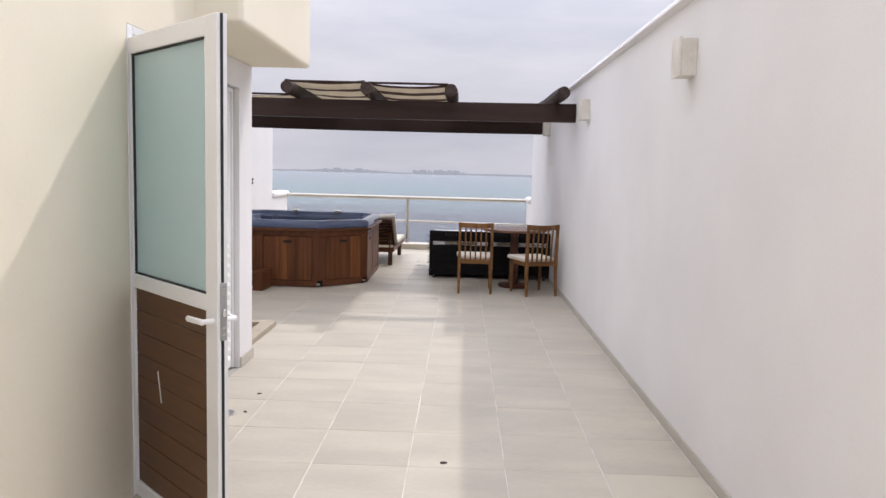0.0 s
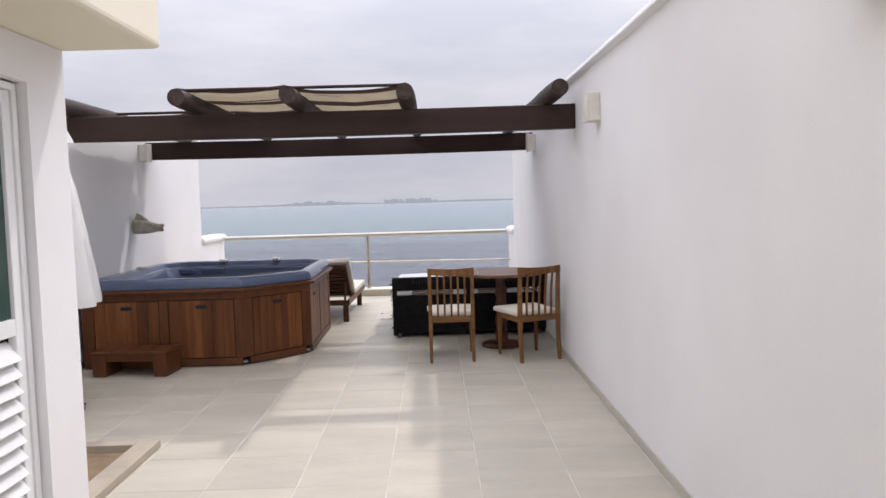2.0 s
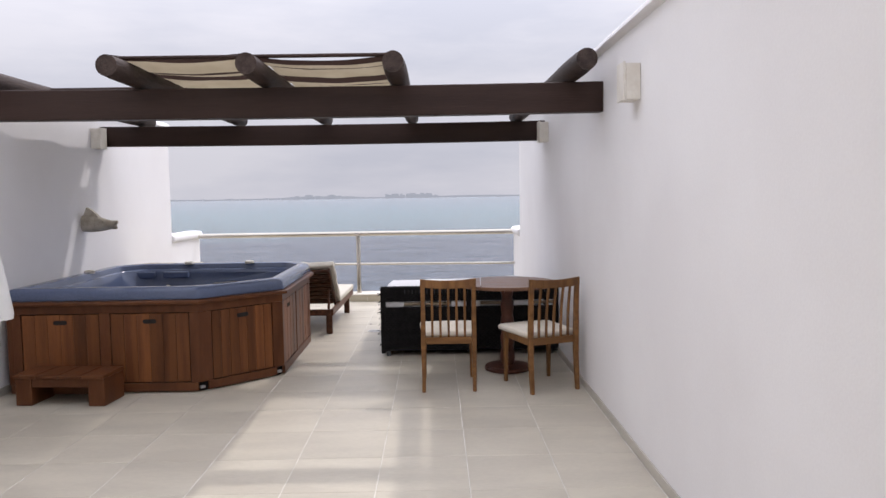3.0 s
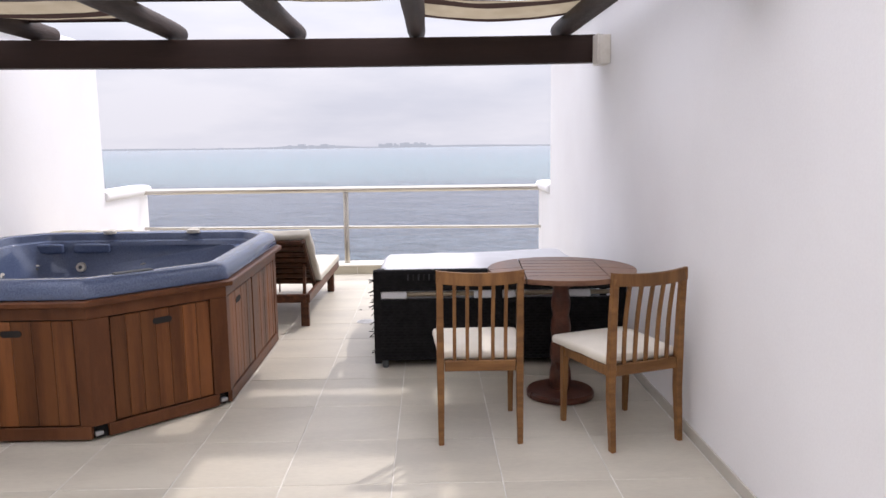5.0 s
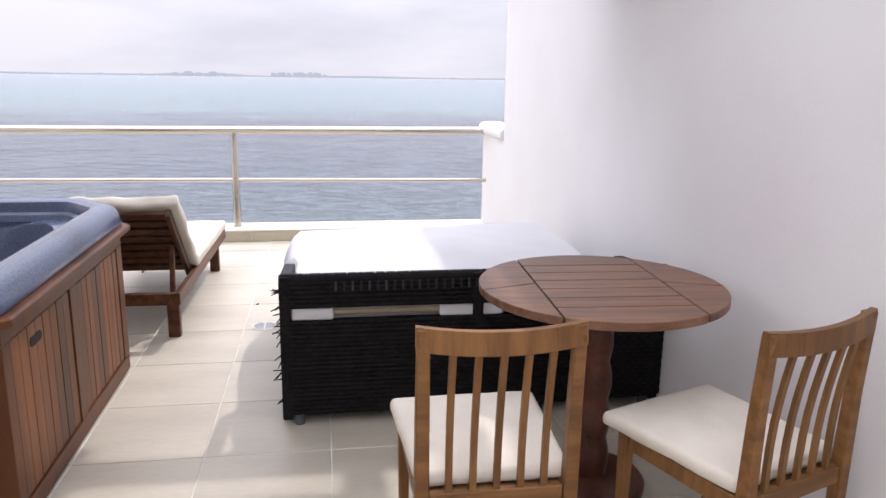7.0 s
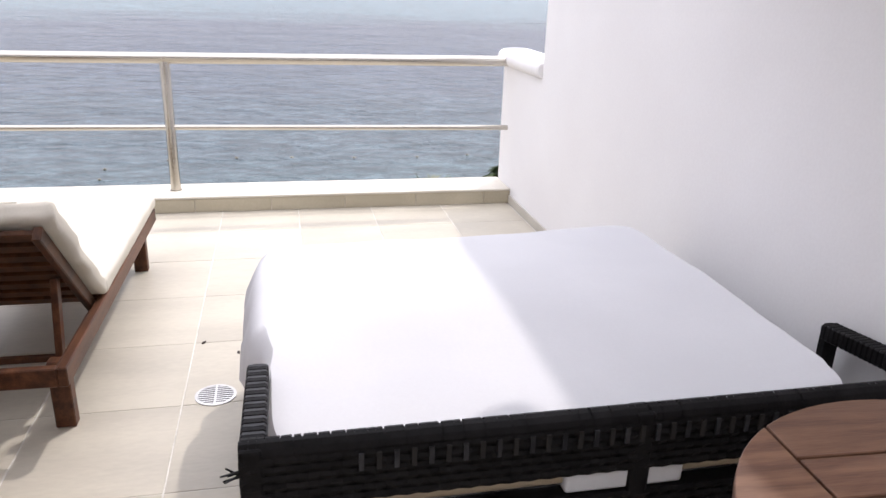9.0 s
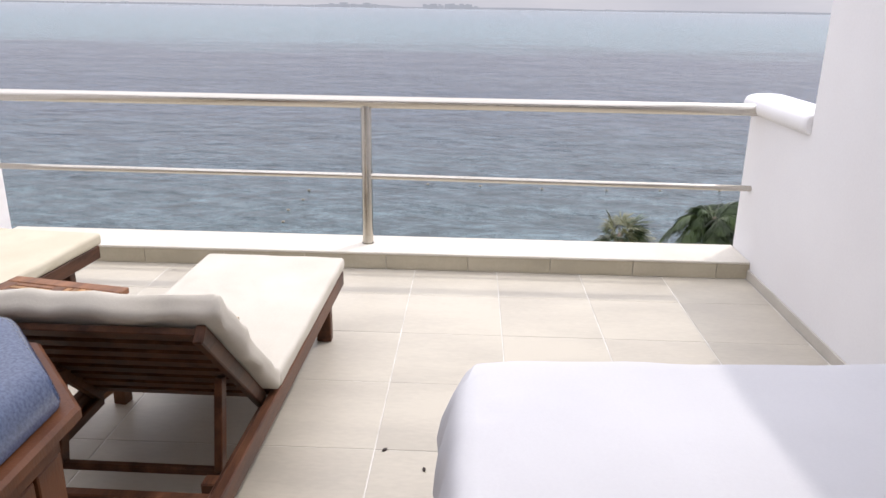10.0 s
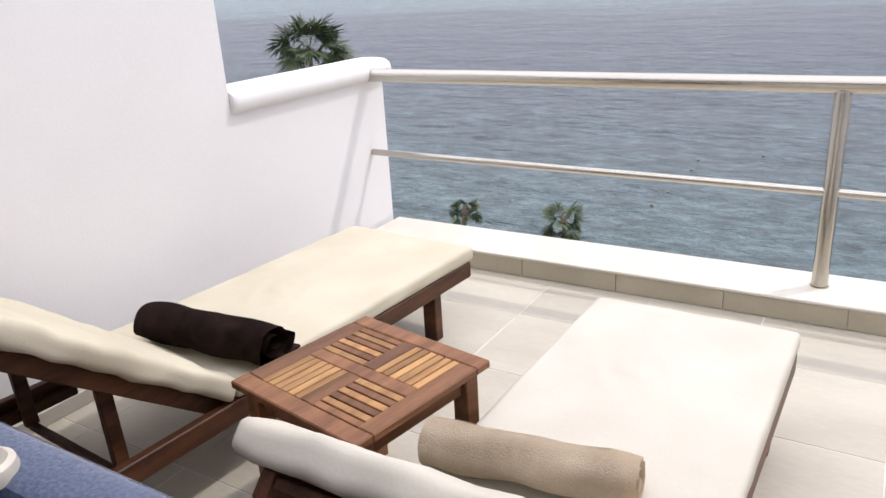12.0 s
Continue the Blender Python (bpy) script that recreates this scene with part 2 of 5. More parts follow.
ACRYLIC = spa_shell()


def striped_canvas():
    m = surface("striped_canvas", (0.42, 0.355, 0.25), (0.36, 0.30, 0.205), scale=6, rough=0.9, bump=0.2, fine=150, spec=0.1)
    n, l = m.node_tree.nodes, m.node_tree.links
    b = n["Principled BSDF"]
    tc = n.new("ShaderNodeTexCoord")
    sep = n.new("ShaderNodeSeparateXYZ")
    l.new(tc.outputs["Object"], sep.inputs["Vector"])
    mul = n.new("ShaderNodeMath")
    mul.operation = "MULTIPLY"
    mul.inputs[1].default_value = 2.6
    fr = n.new("ShaderNodeMath")
    fr.operation = "FRACT"
    lt = n.new("ShaderNodeMath")
    lt.operation = "LESS_THAN"
    lt.inputs[1].default_value = 0.36
    l.new(sep.outputs["Y"], mul.inputs[0])
    l.new(mul.outputs["Value"], fr.inputs[0])
    l.new(fr.outputs["Value"], lt.inputs[0])
    old = b.inputs["Base Color"].links[0].from_socket
    mx = n.new("ShaderNodeMix")
    mx.data_type = "RGBA"
    l.new(lt.outputs["Value"], mx.inputs["Factor"])
    l.new(old, mx.inputs["A"])
    mx.inputs["B"].default_value = (0.045, 0.027, 0.022, 1)
    l.new(mx.outputs["Result"], b.inputs["Base Color"])
    thin = n.new("ShaderNodeBsdfTranslucent")
    l.new(mx.outputs["Result"], thin.inputs["Color"])
    both = n.new("ShaderNodeMixShader")
    both.inputs["Fac"].default_value = 0.34
    l.new(b.outputs["BSDF"], both.inputs[1])
    l.new(thin.outputs["BSDF"], both.inputs[2])
    l.new(both.outputs["Shader"], n["Material Output"].inputs["Surface"])
    return m


STRIPES = striped_canvas()


def sea_water():
    """Open water over sand and weed: grey-blue near the shore, turquoise over the far sandbank, pale beyond, where
    horizon haze is put into the colour.
    """
    m = bpy.data.materials.new("sea_water")
    m.use_nodes = True
    n, l = m.node_tree.nodes, m.node_tree.links
    b = n["Principled BSDF"]
    b.inputs["Roughness"].default_value, b.inputs["IOR"].default_value = 0.22, 1.33
    tc = n.new("ShaderNodeTexCoord")
    sep = n.new("ShaderNodeSeparateXYZ")
    l.new(tc.outputs["Object"], sep.inputs["Vector"])
    mp = n.new("ShaderNodeMapping")
    mp.inputs["Scale"].default_value = (0.0012, 0.005, 1)
    l.new(tc.outputs["Object"], mp.inputs["Vector"])
    warp = n.new("ShaderNodeTexNoise")
    warp.inputs["Scale"].default_value, warp.inputs["Detail"].default_value = 3.0, 5.0
    l.new(mp.outputs["Vector"], warp.inputs["Vector"])
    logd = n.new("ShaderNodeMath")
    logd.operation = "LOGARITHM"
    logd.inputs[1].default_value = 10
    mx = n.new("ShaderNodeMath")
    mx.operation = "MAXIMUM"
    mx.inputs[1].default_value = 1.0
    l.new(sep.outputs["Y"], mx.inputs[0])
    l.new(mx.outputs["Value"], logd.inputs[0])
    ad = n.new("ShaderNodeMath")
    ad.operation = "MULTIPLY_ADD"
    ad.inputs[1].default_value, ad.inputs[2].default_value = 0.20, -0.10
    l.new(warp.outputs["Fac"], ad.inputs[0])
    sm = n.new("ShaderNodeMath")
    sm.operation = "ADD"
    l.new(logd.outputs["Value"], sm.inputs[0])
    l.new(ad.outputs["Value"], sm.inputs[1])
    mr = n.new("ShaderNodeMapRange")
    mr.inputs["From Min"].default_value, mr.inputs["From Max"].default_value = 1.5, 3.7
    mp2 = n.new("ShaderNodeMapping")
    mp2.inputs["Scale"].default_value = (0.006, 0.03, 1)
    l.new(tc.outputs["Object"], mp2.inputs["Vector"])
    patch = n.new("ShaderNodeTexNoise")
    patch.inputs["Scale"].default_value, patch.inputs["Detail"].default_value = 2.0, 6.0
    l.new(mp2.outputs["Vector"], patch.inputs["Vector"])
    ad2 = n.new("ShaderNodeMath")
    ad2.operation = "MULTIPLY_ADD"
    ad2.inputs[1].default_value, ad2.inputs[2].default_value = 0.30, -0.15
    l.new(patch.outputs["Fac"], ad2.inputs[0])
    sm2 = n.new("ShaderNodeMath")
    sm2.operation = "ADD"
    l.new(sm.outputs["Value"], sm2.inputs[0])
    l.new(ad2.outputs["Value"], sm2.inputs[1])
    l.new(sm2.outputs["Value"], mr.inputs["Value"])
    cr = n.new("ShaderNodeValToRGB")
    # the last stops pale with distance: horizon haze painted into the water
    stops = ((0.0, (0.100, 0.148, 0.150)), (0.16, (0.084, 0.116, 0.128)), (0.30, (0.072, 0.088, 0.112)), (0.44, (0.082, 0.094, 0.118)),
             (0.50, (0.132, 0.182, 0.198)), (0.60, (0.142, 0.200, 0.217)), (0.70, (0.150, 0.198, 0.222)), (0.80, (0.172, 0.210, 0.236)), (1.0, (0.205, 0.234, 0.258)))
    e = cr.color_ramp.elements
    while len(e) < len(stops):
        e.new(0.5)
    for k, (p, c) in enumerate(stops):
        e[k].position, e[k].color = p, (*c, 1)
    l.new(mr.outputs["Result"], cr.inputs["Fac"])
    # wave faces: light and dark slopes put into the water's colour, at three sizes
    tone = None
    for sc, amount in ((1.4, 0.24), (0.55, 0.40), (0.13, 0.20)):
        mpw = n.new("ShaderNodeMapping")
        mpw.inputs["Scale"].default_value = (0.62, 1.15, 1)
        mpw.inputs["Rotation"].default_value = (0, 0, 0.35)
        l.new(tc.outputs["Object"], mpw.inputs["Vector"])
        wv = n.new("ShaderNodeTexNoise")
        wv.inputs["Scale"].default_value, wv.inputs["Detail"].default_value, wv.inputs["Roughness"].default_value = sc, 4.0, 0.65
        l.new(mpw.outputs["Vector"], wv.inputs["Vector"])
        rg_ = n.new("ShaderNodeMapRange")
        rg_.inputs["From Min"].default_value, rg_.inputs["From Max"].default_value = 0.32, 0.68
        rg_.inputs["To Min"].default_value, rg_.inputs["To Max"].default_value = 1 - amount, 1 + amount
        l.new(wv.outputs["Fac"], rg_.inputs["Value"])
        if tone:
            mu = n.new("ShaderNodeMath")
            mu.operation = "MULTIPLY"
            l.new(tone, mu.inputs[0])
            l.new(rg_.outputs["Result"], mu.inputs[1])
            tone = mu.outputs["Value"]
        else:
            tone = rg_.outputs["Result"]
    vs = n.new("ShaderNodeVectorMath")
    vs.operation = "SCALE"
    l.new(cr.outputs["Color"], vs.inputs[0])
    l.new(tone, vs.inputs["Scale"])
    l.new(vs.outputs["Vector"], b.inputs["Base Color"])
    # ripples: short waves and a longer swell, stretched along the shore
    heights = []
    for sc, st in ((0.75, (0.9, 1.1, 1)), (0.2, (0.8, 1.1, 1)), (0.045, (0.7, 1.2, 1))):
        mpp = n.new("ShaderNodeMapping")
        mpp.inputs["Scale"].default_value = st
        l.new(tc.outputs["Object"], mpp.inputs["Vector"])
        t = n.new("ShaderNodeTexNoise")
        t.inputs["Scale"].default_value, t.inputs["Detail"].default_value, t.inputs["Roughness"].default_value = sc, 5.0, 0.6
        l.new(mpp.outputs["Vector"], t.inputs["Vector"])
        heights.append(t.outputs["Fac"])
    normal = None
    for hgt, dist in zip(heights, (0.7, 2.2, 5.0)):
        bp = n.new("ShaderNodeBump")
        bp.inputs["Strength"].default_value, bp.inputs["Distance"].default_value = 0.9, dist
        l.new(hgt, bp.inputs["Height"])
        if normal:
            l.new(normal, bp.inputs["Normal"])
        normal = bp.outputs["Normal"]
    l.new(normal, b.inputs["Normal"])
    return m


SEA = sea_water()


# ---------------------------------------------------------------- mesh helpers
def mesh(bm, name, material, smooth=False):
    me = bpy.data.meshes.new(name)
    bmesh.ops.recalc_face_normals(bm, faces=bm.faces[:])
    if smooth:
        for f in bm.faces:
            f.smooth = True
        for e in bm.edges:
            if len(e.link_faces) == 2 and e.calc_face_angle(0) > radians(38):
                e.smooth = False
    bm.to_mesh(me)
    bm.free()
    me.materials.append(material)
    return me


def thing(name, m, label, category, group="", kind=""):
    ob = new(name)
    ob.empty_display_size = 0.1
    ob.matrix_basis = m
    return tagged(ob, label, category, group, kind)


def part(name, bm, material, parent, label="", smooth=False):
    ob = new(name, mesh(bm, name, material, smooth))
    ob.parent = parent
    if label:
        ob["label"] = label
    return ob


def solid(name, bm, material, label, category, kind="", group="", smooth=False):
    return tagged(new(name, mesh(bm, name, material, smooth)), label, category, group, kind)


def box(x0, x1, y0, y1, z0, z1, bevel=0.0, segments=2, bm=None, m=None):
    own = bmesh.new()
    bmesh.ops.create_cube(own, size=1.0, matrix=Matrix.Translation(((x0 + x1) / 2, (y0 + y1) / 2, (z0 + z1) / 2)) @ Matrix.Diagonal((abs(x1 - x0), abs(y1 - y0), abs(z1 - z0), 1)))
    if bevel:
        bmesh.ops.bevel(own, geom=own.edges[:], offset=bevel, segments=segments, affect="EDGES", profile=0.5)
    if m is not None:
        bmesh.ops.transform(own, matrix=m, verts=own.verts[:])
    return merge(own, bm)


def merge(own, bm):
    if bm is None:
        return own
    tmp = bpy.data.meshes.new("tmp")
    own.to_mesh(tmp)
    own.free()
    bm.from_mesh(tmp)
    bpy.data.meshes.remove(tmp)
    return bm


def rod(p0, p1, r0, r1=None, segments=16, bm=None, rings=1):
    """A capped round bar from p0 to p1."""
    p0, p1 = Vector(p0), Vector(p1)
    r1 = r0 if r1 is None else r1
    way = p1 - p0
    q = way.to_track_quat("Z", "Y").to_matrix().to_4x4()
    own = bmesh.new()
    bmesh.ops.create_cone(own, cap_ends=True, segments=segments, radius1=r0, radius2=r1, depth=way.length,
                          matrix=Matrix.Translation((p0 + p1) / 2) @ q)
    return merge(own, bm)


def loft(loops, closed=True, cap=True, bm=None):
    """Skin of a row of loops with equal point counts."""
    own = bmesh.new()
    rows = [[own.verts.new(p) for p in lp] for lp in loops]
    for a, b in zip(rows, rows[1:]):
        k = len(a)
        for i in range(k if closed else k - 1):
            j = (i + 1) % k
            own.faces.new((a[i], a[j], b[j], b[i]))
    if cap:
        own.faces.new(rows[0][::-1])
        own.faces.new(rows[-1])
    return merge(own, bm)


def lathe(profile, segments=32, centre=(0, 0), bm=None):
    loops = [[(centre[0] + r * math.cos(2 * math.pi * k / segments), centre[1] + r * math.sin(2 * math.pi * k / segments), z)
              for k in range(segments)] for r, z in profile]
    return loft(loops, bm=bm)


def prism(points, z0, z1, bevel=0.0, bm=None, segments=2):
    own = loft([[(x, y, z0) for x, y in points], [(x, y, z1) for x, y in points]])
    if bevel:
        bmesh.ops.bevel(own, geom=own.edges[:], offset=bevel, segments=segments, affect="EDGES", profile=0.5)
    return merge(own, bm)


def bar(p0, p1, width, height, bevel=0.004, bm=None):
    """A squared bar from p0 to p1; its height stays as upright as can be."""
    p0, p1 = Vector(p0), Vector(p1)
    way = p1 - p0
    up = Vector((0, 0, 1)) if abs(way.normalized().z) < 0.95 else Vector((0, 1, 0))
    side = way.cross(up).normalized()
    top = side.cross(way).normalized()
    m = Matrix((side, way.normalized(), top)).transposed().to_4x4()
    m.translation = (p0 + p1) / 2
    return box(-width / 2, width / 2, -way.length / 2, way.length / 2, -height / 2, height / 2, bevel, 1, bm, m)


def cushion(x0, x1, y0, y1, z0, z1, r=0.03, nx=10, ny=14, dome=0.012, seed=0, wrinkle=0.003):
    """A stuffed pad: rounded rim, slightly domed and wrinkled."""
    own = box(x0, x1, y0, y1, z0, z1)
    bmesh.ops.bevel(own, geom=own.edges[:], offset=r, segments=4, affect="EDGES", profile=0.6)
    step = max((x1 - x0) / nx, (y1 - y0) / ny)
    for axis, lo, hi in ((0, x0, x1), (1, y0, y1)):
        k = max(2, int((hi - lo) / step))
        for i in range(1, k):
            co, no = [0, 0, 0], [0, 0, 0]
            co[axis], no[axis] = lo + (hi - lo) * i / k, 1
            bmesh.ops.bisect_plane(own, geom=own.verts[:] + own.edges[:] + own.faces[:], plane_co=co, plane_no=no)
    for v in own.verts:
        u = 2 * (v.co.x - x0) / (x1 - x0) - 1
        w = 2 * (v.co.y - y0) / (y1 - y0) - 1
        lift = max(0, 1 - u ** 4) * max(0, 1 - w ** 4)
        s = 1 if v.co.z > (z0 + z1) / 2 else -0.2
        v.co.z += s * dome * lift + wrinkle * noise.noise((v.co.x * 9 + seed, v.co.y * 9, v.co.z * 5))
        v.co.x += wrinkle * noise.noise((v.co.y * 7 + seed, v.co.z * 12, 3))
        v.co.y += wrinkle * noise.noise((v.co.x * 7 + seed, v.co.z * 12, 9))
    return own


# ---------------------------------------------------------------- setting
RX, LX = 1.077, -3.90               # inner faces of the two long walls
END_R, END_L, OUT = 14.95, 14.575, 15.84
KY0, KY1, KZ = 15.495, 15.85, 0.116

floor_ob = solid("floor", box(LX - 0.25, RX + 0.25, -3.0, KY1, -0.3, -0.0022), GROUT, "terrace floor of large square beige porcelain tiles with pale joints", "floor", "structure")
solid("wall_below", box(LX - 0.25, RX + 0.25, -3.0, KY1, -17.0, -0.305), WHITE, "plain white rendered storeys below the terrace", "wall", "structure")


def skewed(bm, share):
    """The west wall runs about half a degree off the east wall."""
    for v in bm.verts:
        v.co.x += share * (v.co.y - 12.0)
    return bm


def side_wall(name, x0, x1, y0, y1, top, label, share=0.0):
    """A tall wall that steps down to a low parapet near the railing; rounded copings lie on both heights."""
    outline = [(y0, -0.29), (OUT, -0.29), (OUT, 1.02), (y1, 1.02), (y1, top - 0.05), (y0, top - 0.05)]
    wall = solid(name, skewed(loft([[(x0, y, z) for y, z in outline], [(x1, y, z) for y, z in outline]]), share), WHITE, label, "wall", "structure")
    c, h = (x0 + x1) / 2, (x1 - x0) / 2
    loops = []
    for y in (y0 - 0.002, y1 - 0.01, y1 + 0.006):
        s = 0.9 if y > y1 else 1.0
        loops.append([(c + s * (h + 0.05) * math.cos(2 * math.pi * k / 24), y, top - 0.065 + s * (0.085 if k < 12 else 0.03) * math.sin(2 * math.pi * k / 24)) for k in range(24)])
    part("coping", skewed(loft(loops), share), WHITE, wall, "rounded white coping", True)
    h += 0.045
    ys = [y1 + 0.004, y1 + 0.012, y1 + 0.03, OUT - 0.02, OUT + 0.05, OUT + 0.08]
    sc = [0.90, 0.97, 1.0, 1.0, 0.97, 0.8]
    loops = []
    for y, s in zip(ys, sc):
        pts = []
        for k in range(20):
            ca, sa = math.cos(2 * math.pi * k / 20), math.sin(2 * math.pi * k / 20)
            pts.append((c + s * h * math.copysign(abs(ca) ** 0.55, ca), y, 1.068 + s * 0.066 * math.copysign(abs(sa) ** 0.8, sa)))
        loops.append(pts)
    part("cap", skewed(loft(loops), share), WHITE, wall, "rounded white cap of the low part", True)
    return wall


side_wall("wall_east", RX, RX + 0.2, -3.0, END_R, 2.75, "tall white stuccoed terrace wall that steps down at the railing")
side_wall("wall_west", LX - 0.2, LX, 6.45, END_L, 2.70, "white stuccoed side wall that steps down at the railing", -0.008)

# kerb under the railing
kerb = solid("kerb", box(LX, RX, KY0 + 0.012, KY1, -0.28, KZ - 0.004, 0.004, 1), KERB_TOP, "low kerb with a cream top and beige tile face", "kerb", "structure")
part("kerb_top", box(LX + 0.002, RX - 0.002, KY0 - 0.006, KY1 + 0.01, KZ - 0.018, KZ, 0.007, 2), KERB_TOP, kerb, "smooth cream kerb top")

# skirtings
def skirting(name, x0, x1, y0, y1, share=0.0):
    sk = solid(name, skewed(box(x0, x1, y0, y1, 0.0, 0.066, 0.003, 1), share), SKIRT, "beige tile skirting along the wall's foot", "skirting", "structure")
    return sk


skirting("baseboard_east", RX - 0.014, RX - 0.001, -3.0, KY0 - 0.001)
skirting("baseboard_west", LX + 0.001, LX + 0.014, 6.47, KY0 - 0.001, -0.008)


# the house on the west side: a cream part with a doorway, a white part with a louvred door, a box that juts out above
HX, HWX = -1.83, -2.02
DOOR_Y0, DOOR_Y1 = 3.76, 4.55
CORNER_Y, HOUSE_END = 4.64, 6.42


def wall_with_doorway(name, x, y0, y1, top, d0, d1, head, material, label):
    """A wall along y with one doorway cut through it down to the floor."""
    outline = [(y0, -0.29), (d0, -0.29), (d0, head), (d1, head), (d1, -0.29), (y1, -0.29), (y1, top), (y0, top)]
    solid(name, loft([[(xx, y, z) for y, z in outline] for xx in (x - 0.18, x)]), material, label, "wall", "structure")


wall_with_doorway("wall_house_cream", HX, -3.0, CORNER_Y, 4.6, DOOR_Y0 - 0.06, DOOR_Y1 + 0.05, 2.245, CREAM, "cream stuccoed house wall with a doorway in it")
LD0, LD1, LDT = 5.34, 6.075, 2.21
wall_with_doorway("wall_house_white", HWX, CORNER_Y + 0.002, HOUSE_END, 2.412, LD0, LD1, LDT, WHITE, "white stuccoed house wall round a louvred door")
solid("wall_house_end", box(LX - 0.2, HWX - 0.181, HOUSE_END - 0.18, HOUSE_END, -0.29, 2.412), WHITE, "white stuccoed end wall of the house", "wall", "structure")
solid("upper_storey", box(LX - 0.2, -1.55, 4.58, HOUSE_END + 0.05, 2.415, 4.6, 0.03, 3), CREAM, "cream upper storey that juts out over the side door", "wall", "structure")
solid("wall_house_inside", box(-3.4, -3.3, -3.0, 6.25, -0.29, 4.5), WHITE, "plain inner wall behind the doorways", "wall", "structure")
solid("wall_south", box(LX, RX, -3.2, -3.003, -0.29, 3.0), WHITE, "plain white wall that closes the terrace", "wall", "structure")
bm = box(HWX - 0.02, HWX + 0.014, LD1 + 0.004, HOUSE_END + 0.014, 0, 0.085, 0.003, 1)
solid("baseboard_house", bm, SKIRT, "pale tile skirting round the house corner", "skirting", "structure")
solid("baseboard_doorside", box(HWX - 0.02, HWX + 0.014, CORNER_Y + 0.01, LD0 - 0.004, 0, 0.085, 0.003, 1), SKIRT, "pale tile skirting beside the louvred door", "skirting", "structure")


# ---------------------------------------------------------------- sea, land, far shore
bm = bmesh.new()
bmesh.ops.create_grid(bm, x_segments=2, y_segments=2, size=1.0, matrix=Matrix.Translation((0, 1900, -17.0)) @ Matrix.Diagonal((4200, 2900, 1, 1)))
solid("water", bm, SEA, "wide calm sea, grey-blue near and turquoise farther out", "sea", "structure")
bm = bmesh.new()
bmesh.ops.create_grid(bm, x_segments=30, y_segments=12, size=1.0, matrix=Matrix.Translation((0, -10, -16.6)) @ Matrix.Diagonal((180, 52, 1, 1)))
for v in bm.verts:
    v.co.z += 0.3 * noise.noise(v.co * 0.08) - (0.9 if v.co.y > 38 else 0)
solid("ground", bm, SAND, "pale sandy beach below the terrace", "ground", "structure")

rng = random.Random(7)
city = thing("far_shore", pose(0, 4300, -17), "hazy low shore with hotel towers far across the water", "shore", kind="structure")
bm = bmesh.new()
pts = []
for k in range(61):
    x = -3000 + 6000 * k / 60
    pts.append((x, 9 + 5 * noise.noise((x * 0.002, 0, 0)) + (10 if -860 < x < -480 else 0) * (0.6 + noise.noise((x * 0.01, 2, 0)))))
loft([[(x, 0, -2) for x, z in pts], [(x, 0, max(z, 4)) for x, z in pts], [(x, 90, max(z, 4)) for x, z in pts]], closed=False, cap=False, bm=bm)
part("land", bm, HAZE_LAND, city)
for lo, hi, k, hmin, hmax in ((-790, -545, 20, 14, 34), (-285, 25, 24, 14, 38), (-2300, -700, 14, 8, 16), (200, 1700, 14, 7, 13)):
    for i in range(k):
        x = lo + (hi - lo) * (i + rng.uniform(0.1, 0.9)) / k
        w, hh = rng.uniform(6, 16), rng.uniform(hmin, hmax)
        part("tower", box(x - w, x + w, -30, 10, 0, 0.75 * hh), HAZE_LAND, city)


# ---------------------------------------------------------------- railing
railing = thing("railing", pose(0, 15.69, KZ), "brushed stainless steel railing on the kerb, two tubes on one post", "railing")
PX, RZ = -1.392, 1.05 - KZ
part("post", lathe([(0.036, 0.0), (0.036, RZ - 0.03), (0.034, RZ - 0.025)], 24, (PX, 0)), STEEL, railing, smooth=True)
part("top_rail", rod((LX - 0.02, 0, RZ), (RX + 0.02, 0, RZ), 0.038, segments=28), STEEL, railing, smooth=True)
part("middle_rail", rod((LX - 0.02, -0.02, 0.588 - KZ), (PX + 0.033, -0.005, 0.573 - KZ), 0.019, segments=20), STEEL, railing, smooth=True)
part("middle_rail", rod((PX + 0.033, -0.005, 0.573 - KZ), (RX + 0.02, -0.02, 0.553 - KZ), 0.019, segments=20), STEEL, railing, smooth=True)
part("flange", rod((PX, 0, -0.001), (PX, 0, 0.004), 0.043, segments=24), STEEL, railing)


# ---------------------------------------------------------------- pergola
pergola = thing("pergola", pose(0, 0, 2.24), "dark brown timber pergola, round rafters on two wall-to-wall beams", "pergola")


def beam(y0, y1, x0, x1, sag):
    loops = []
    for k in range(25):
        x = x0 + (x1 - x0) * k / 24
        d = -sag * (1 - ((x - (x0 + x1) / 2) / ((x1 - x0) / 2)) ** 2)
        w = 0.003 * noise.noise((x * 2, y0, 0))
        loops.append([(x, y0 + w, 0.006 + d), (x, y0 + 0.006 + w, d), (x, y1 - 0.006, d), (x, y1, 0.006 + d),
                      (x, y1, 0.214 + d), (x, y1 - 0.006, 0.22 + d), (x, y0 + 0.006 + w, 0.22 + d), (x, y0 + w, 0.214 + d)])
    return loft(loops)


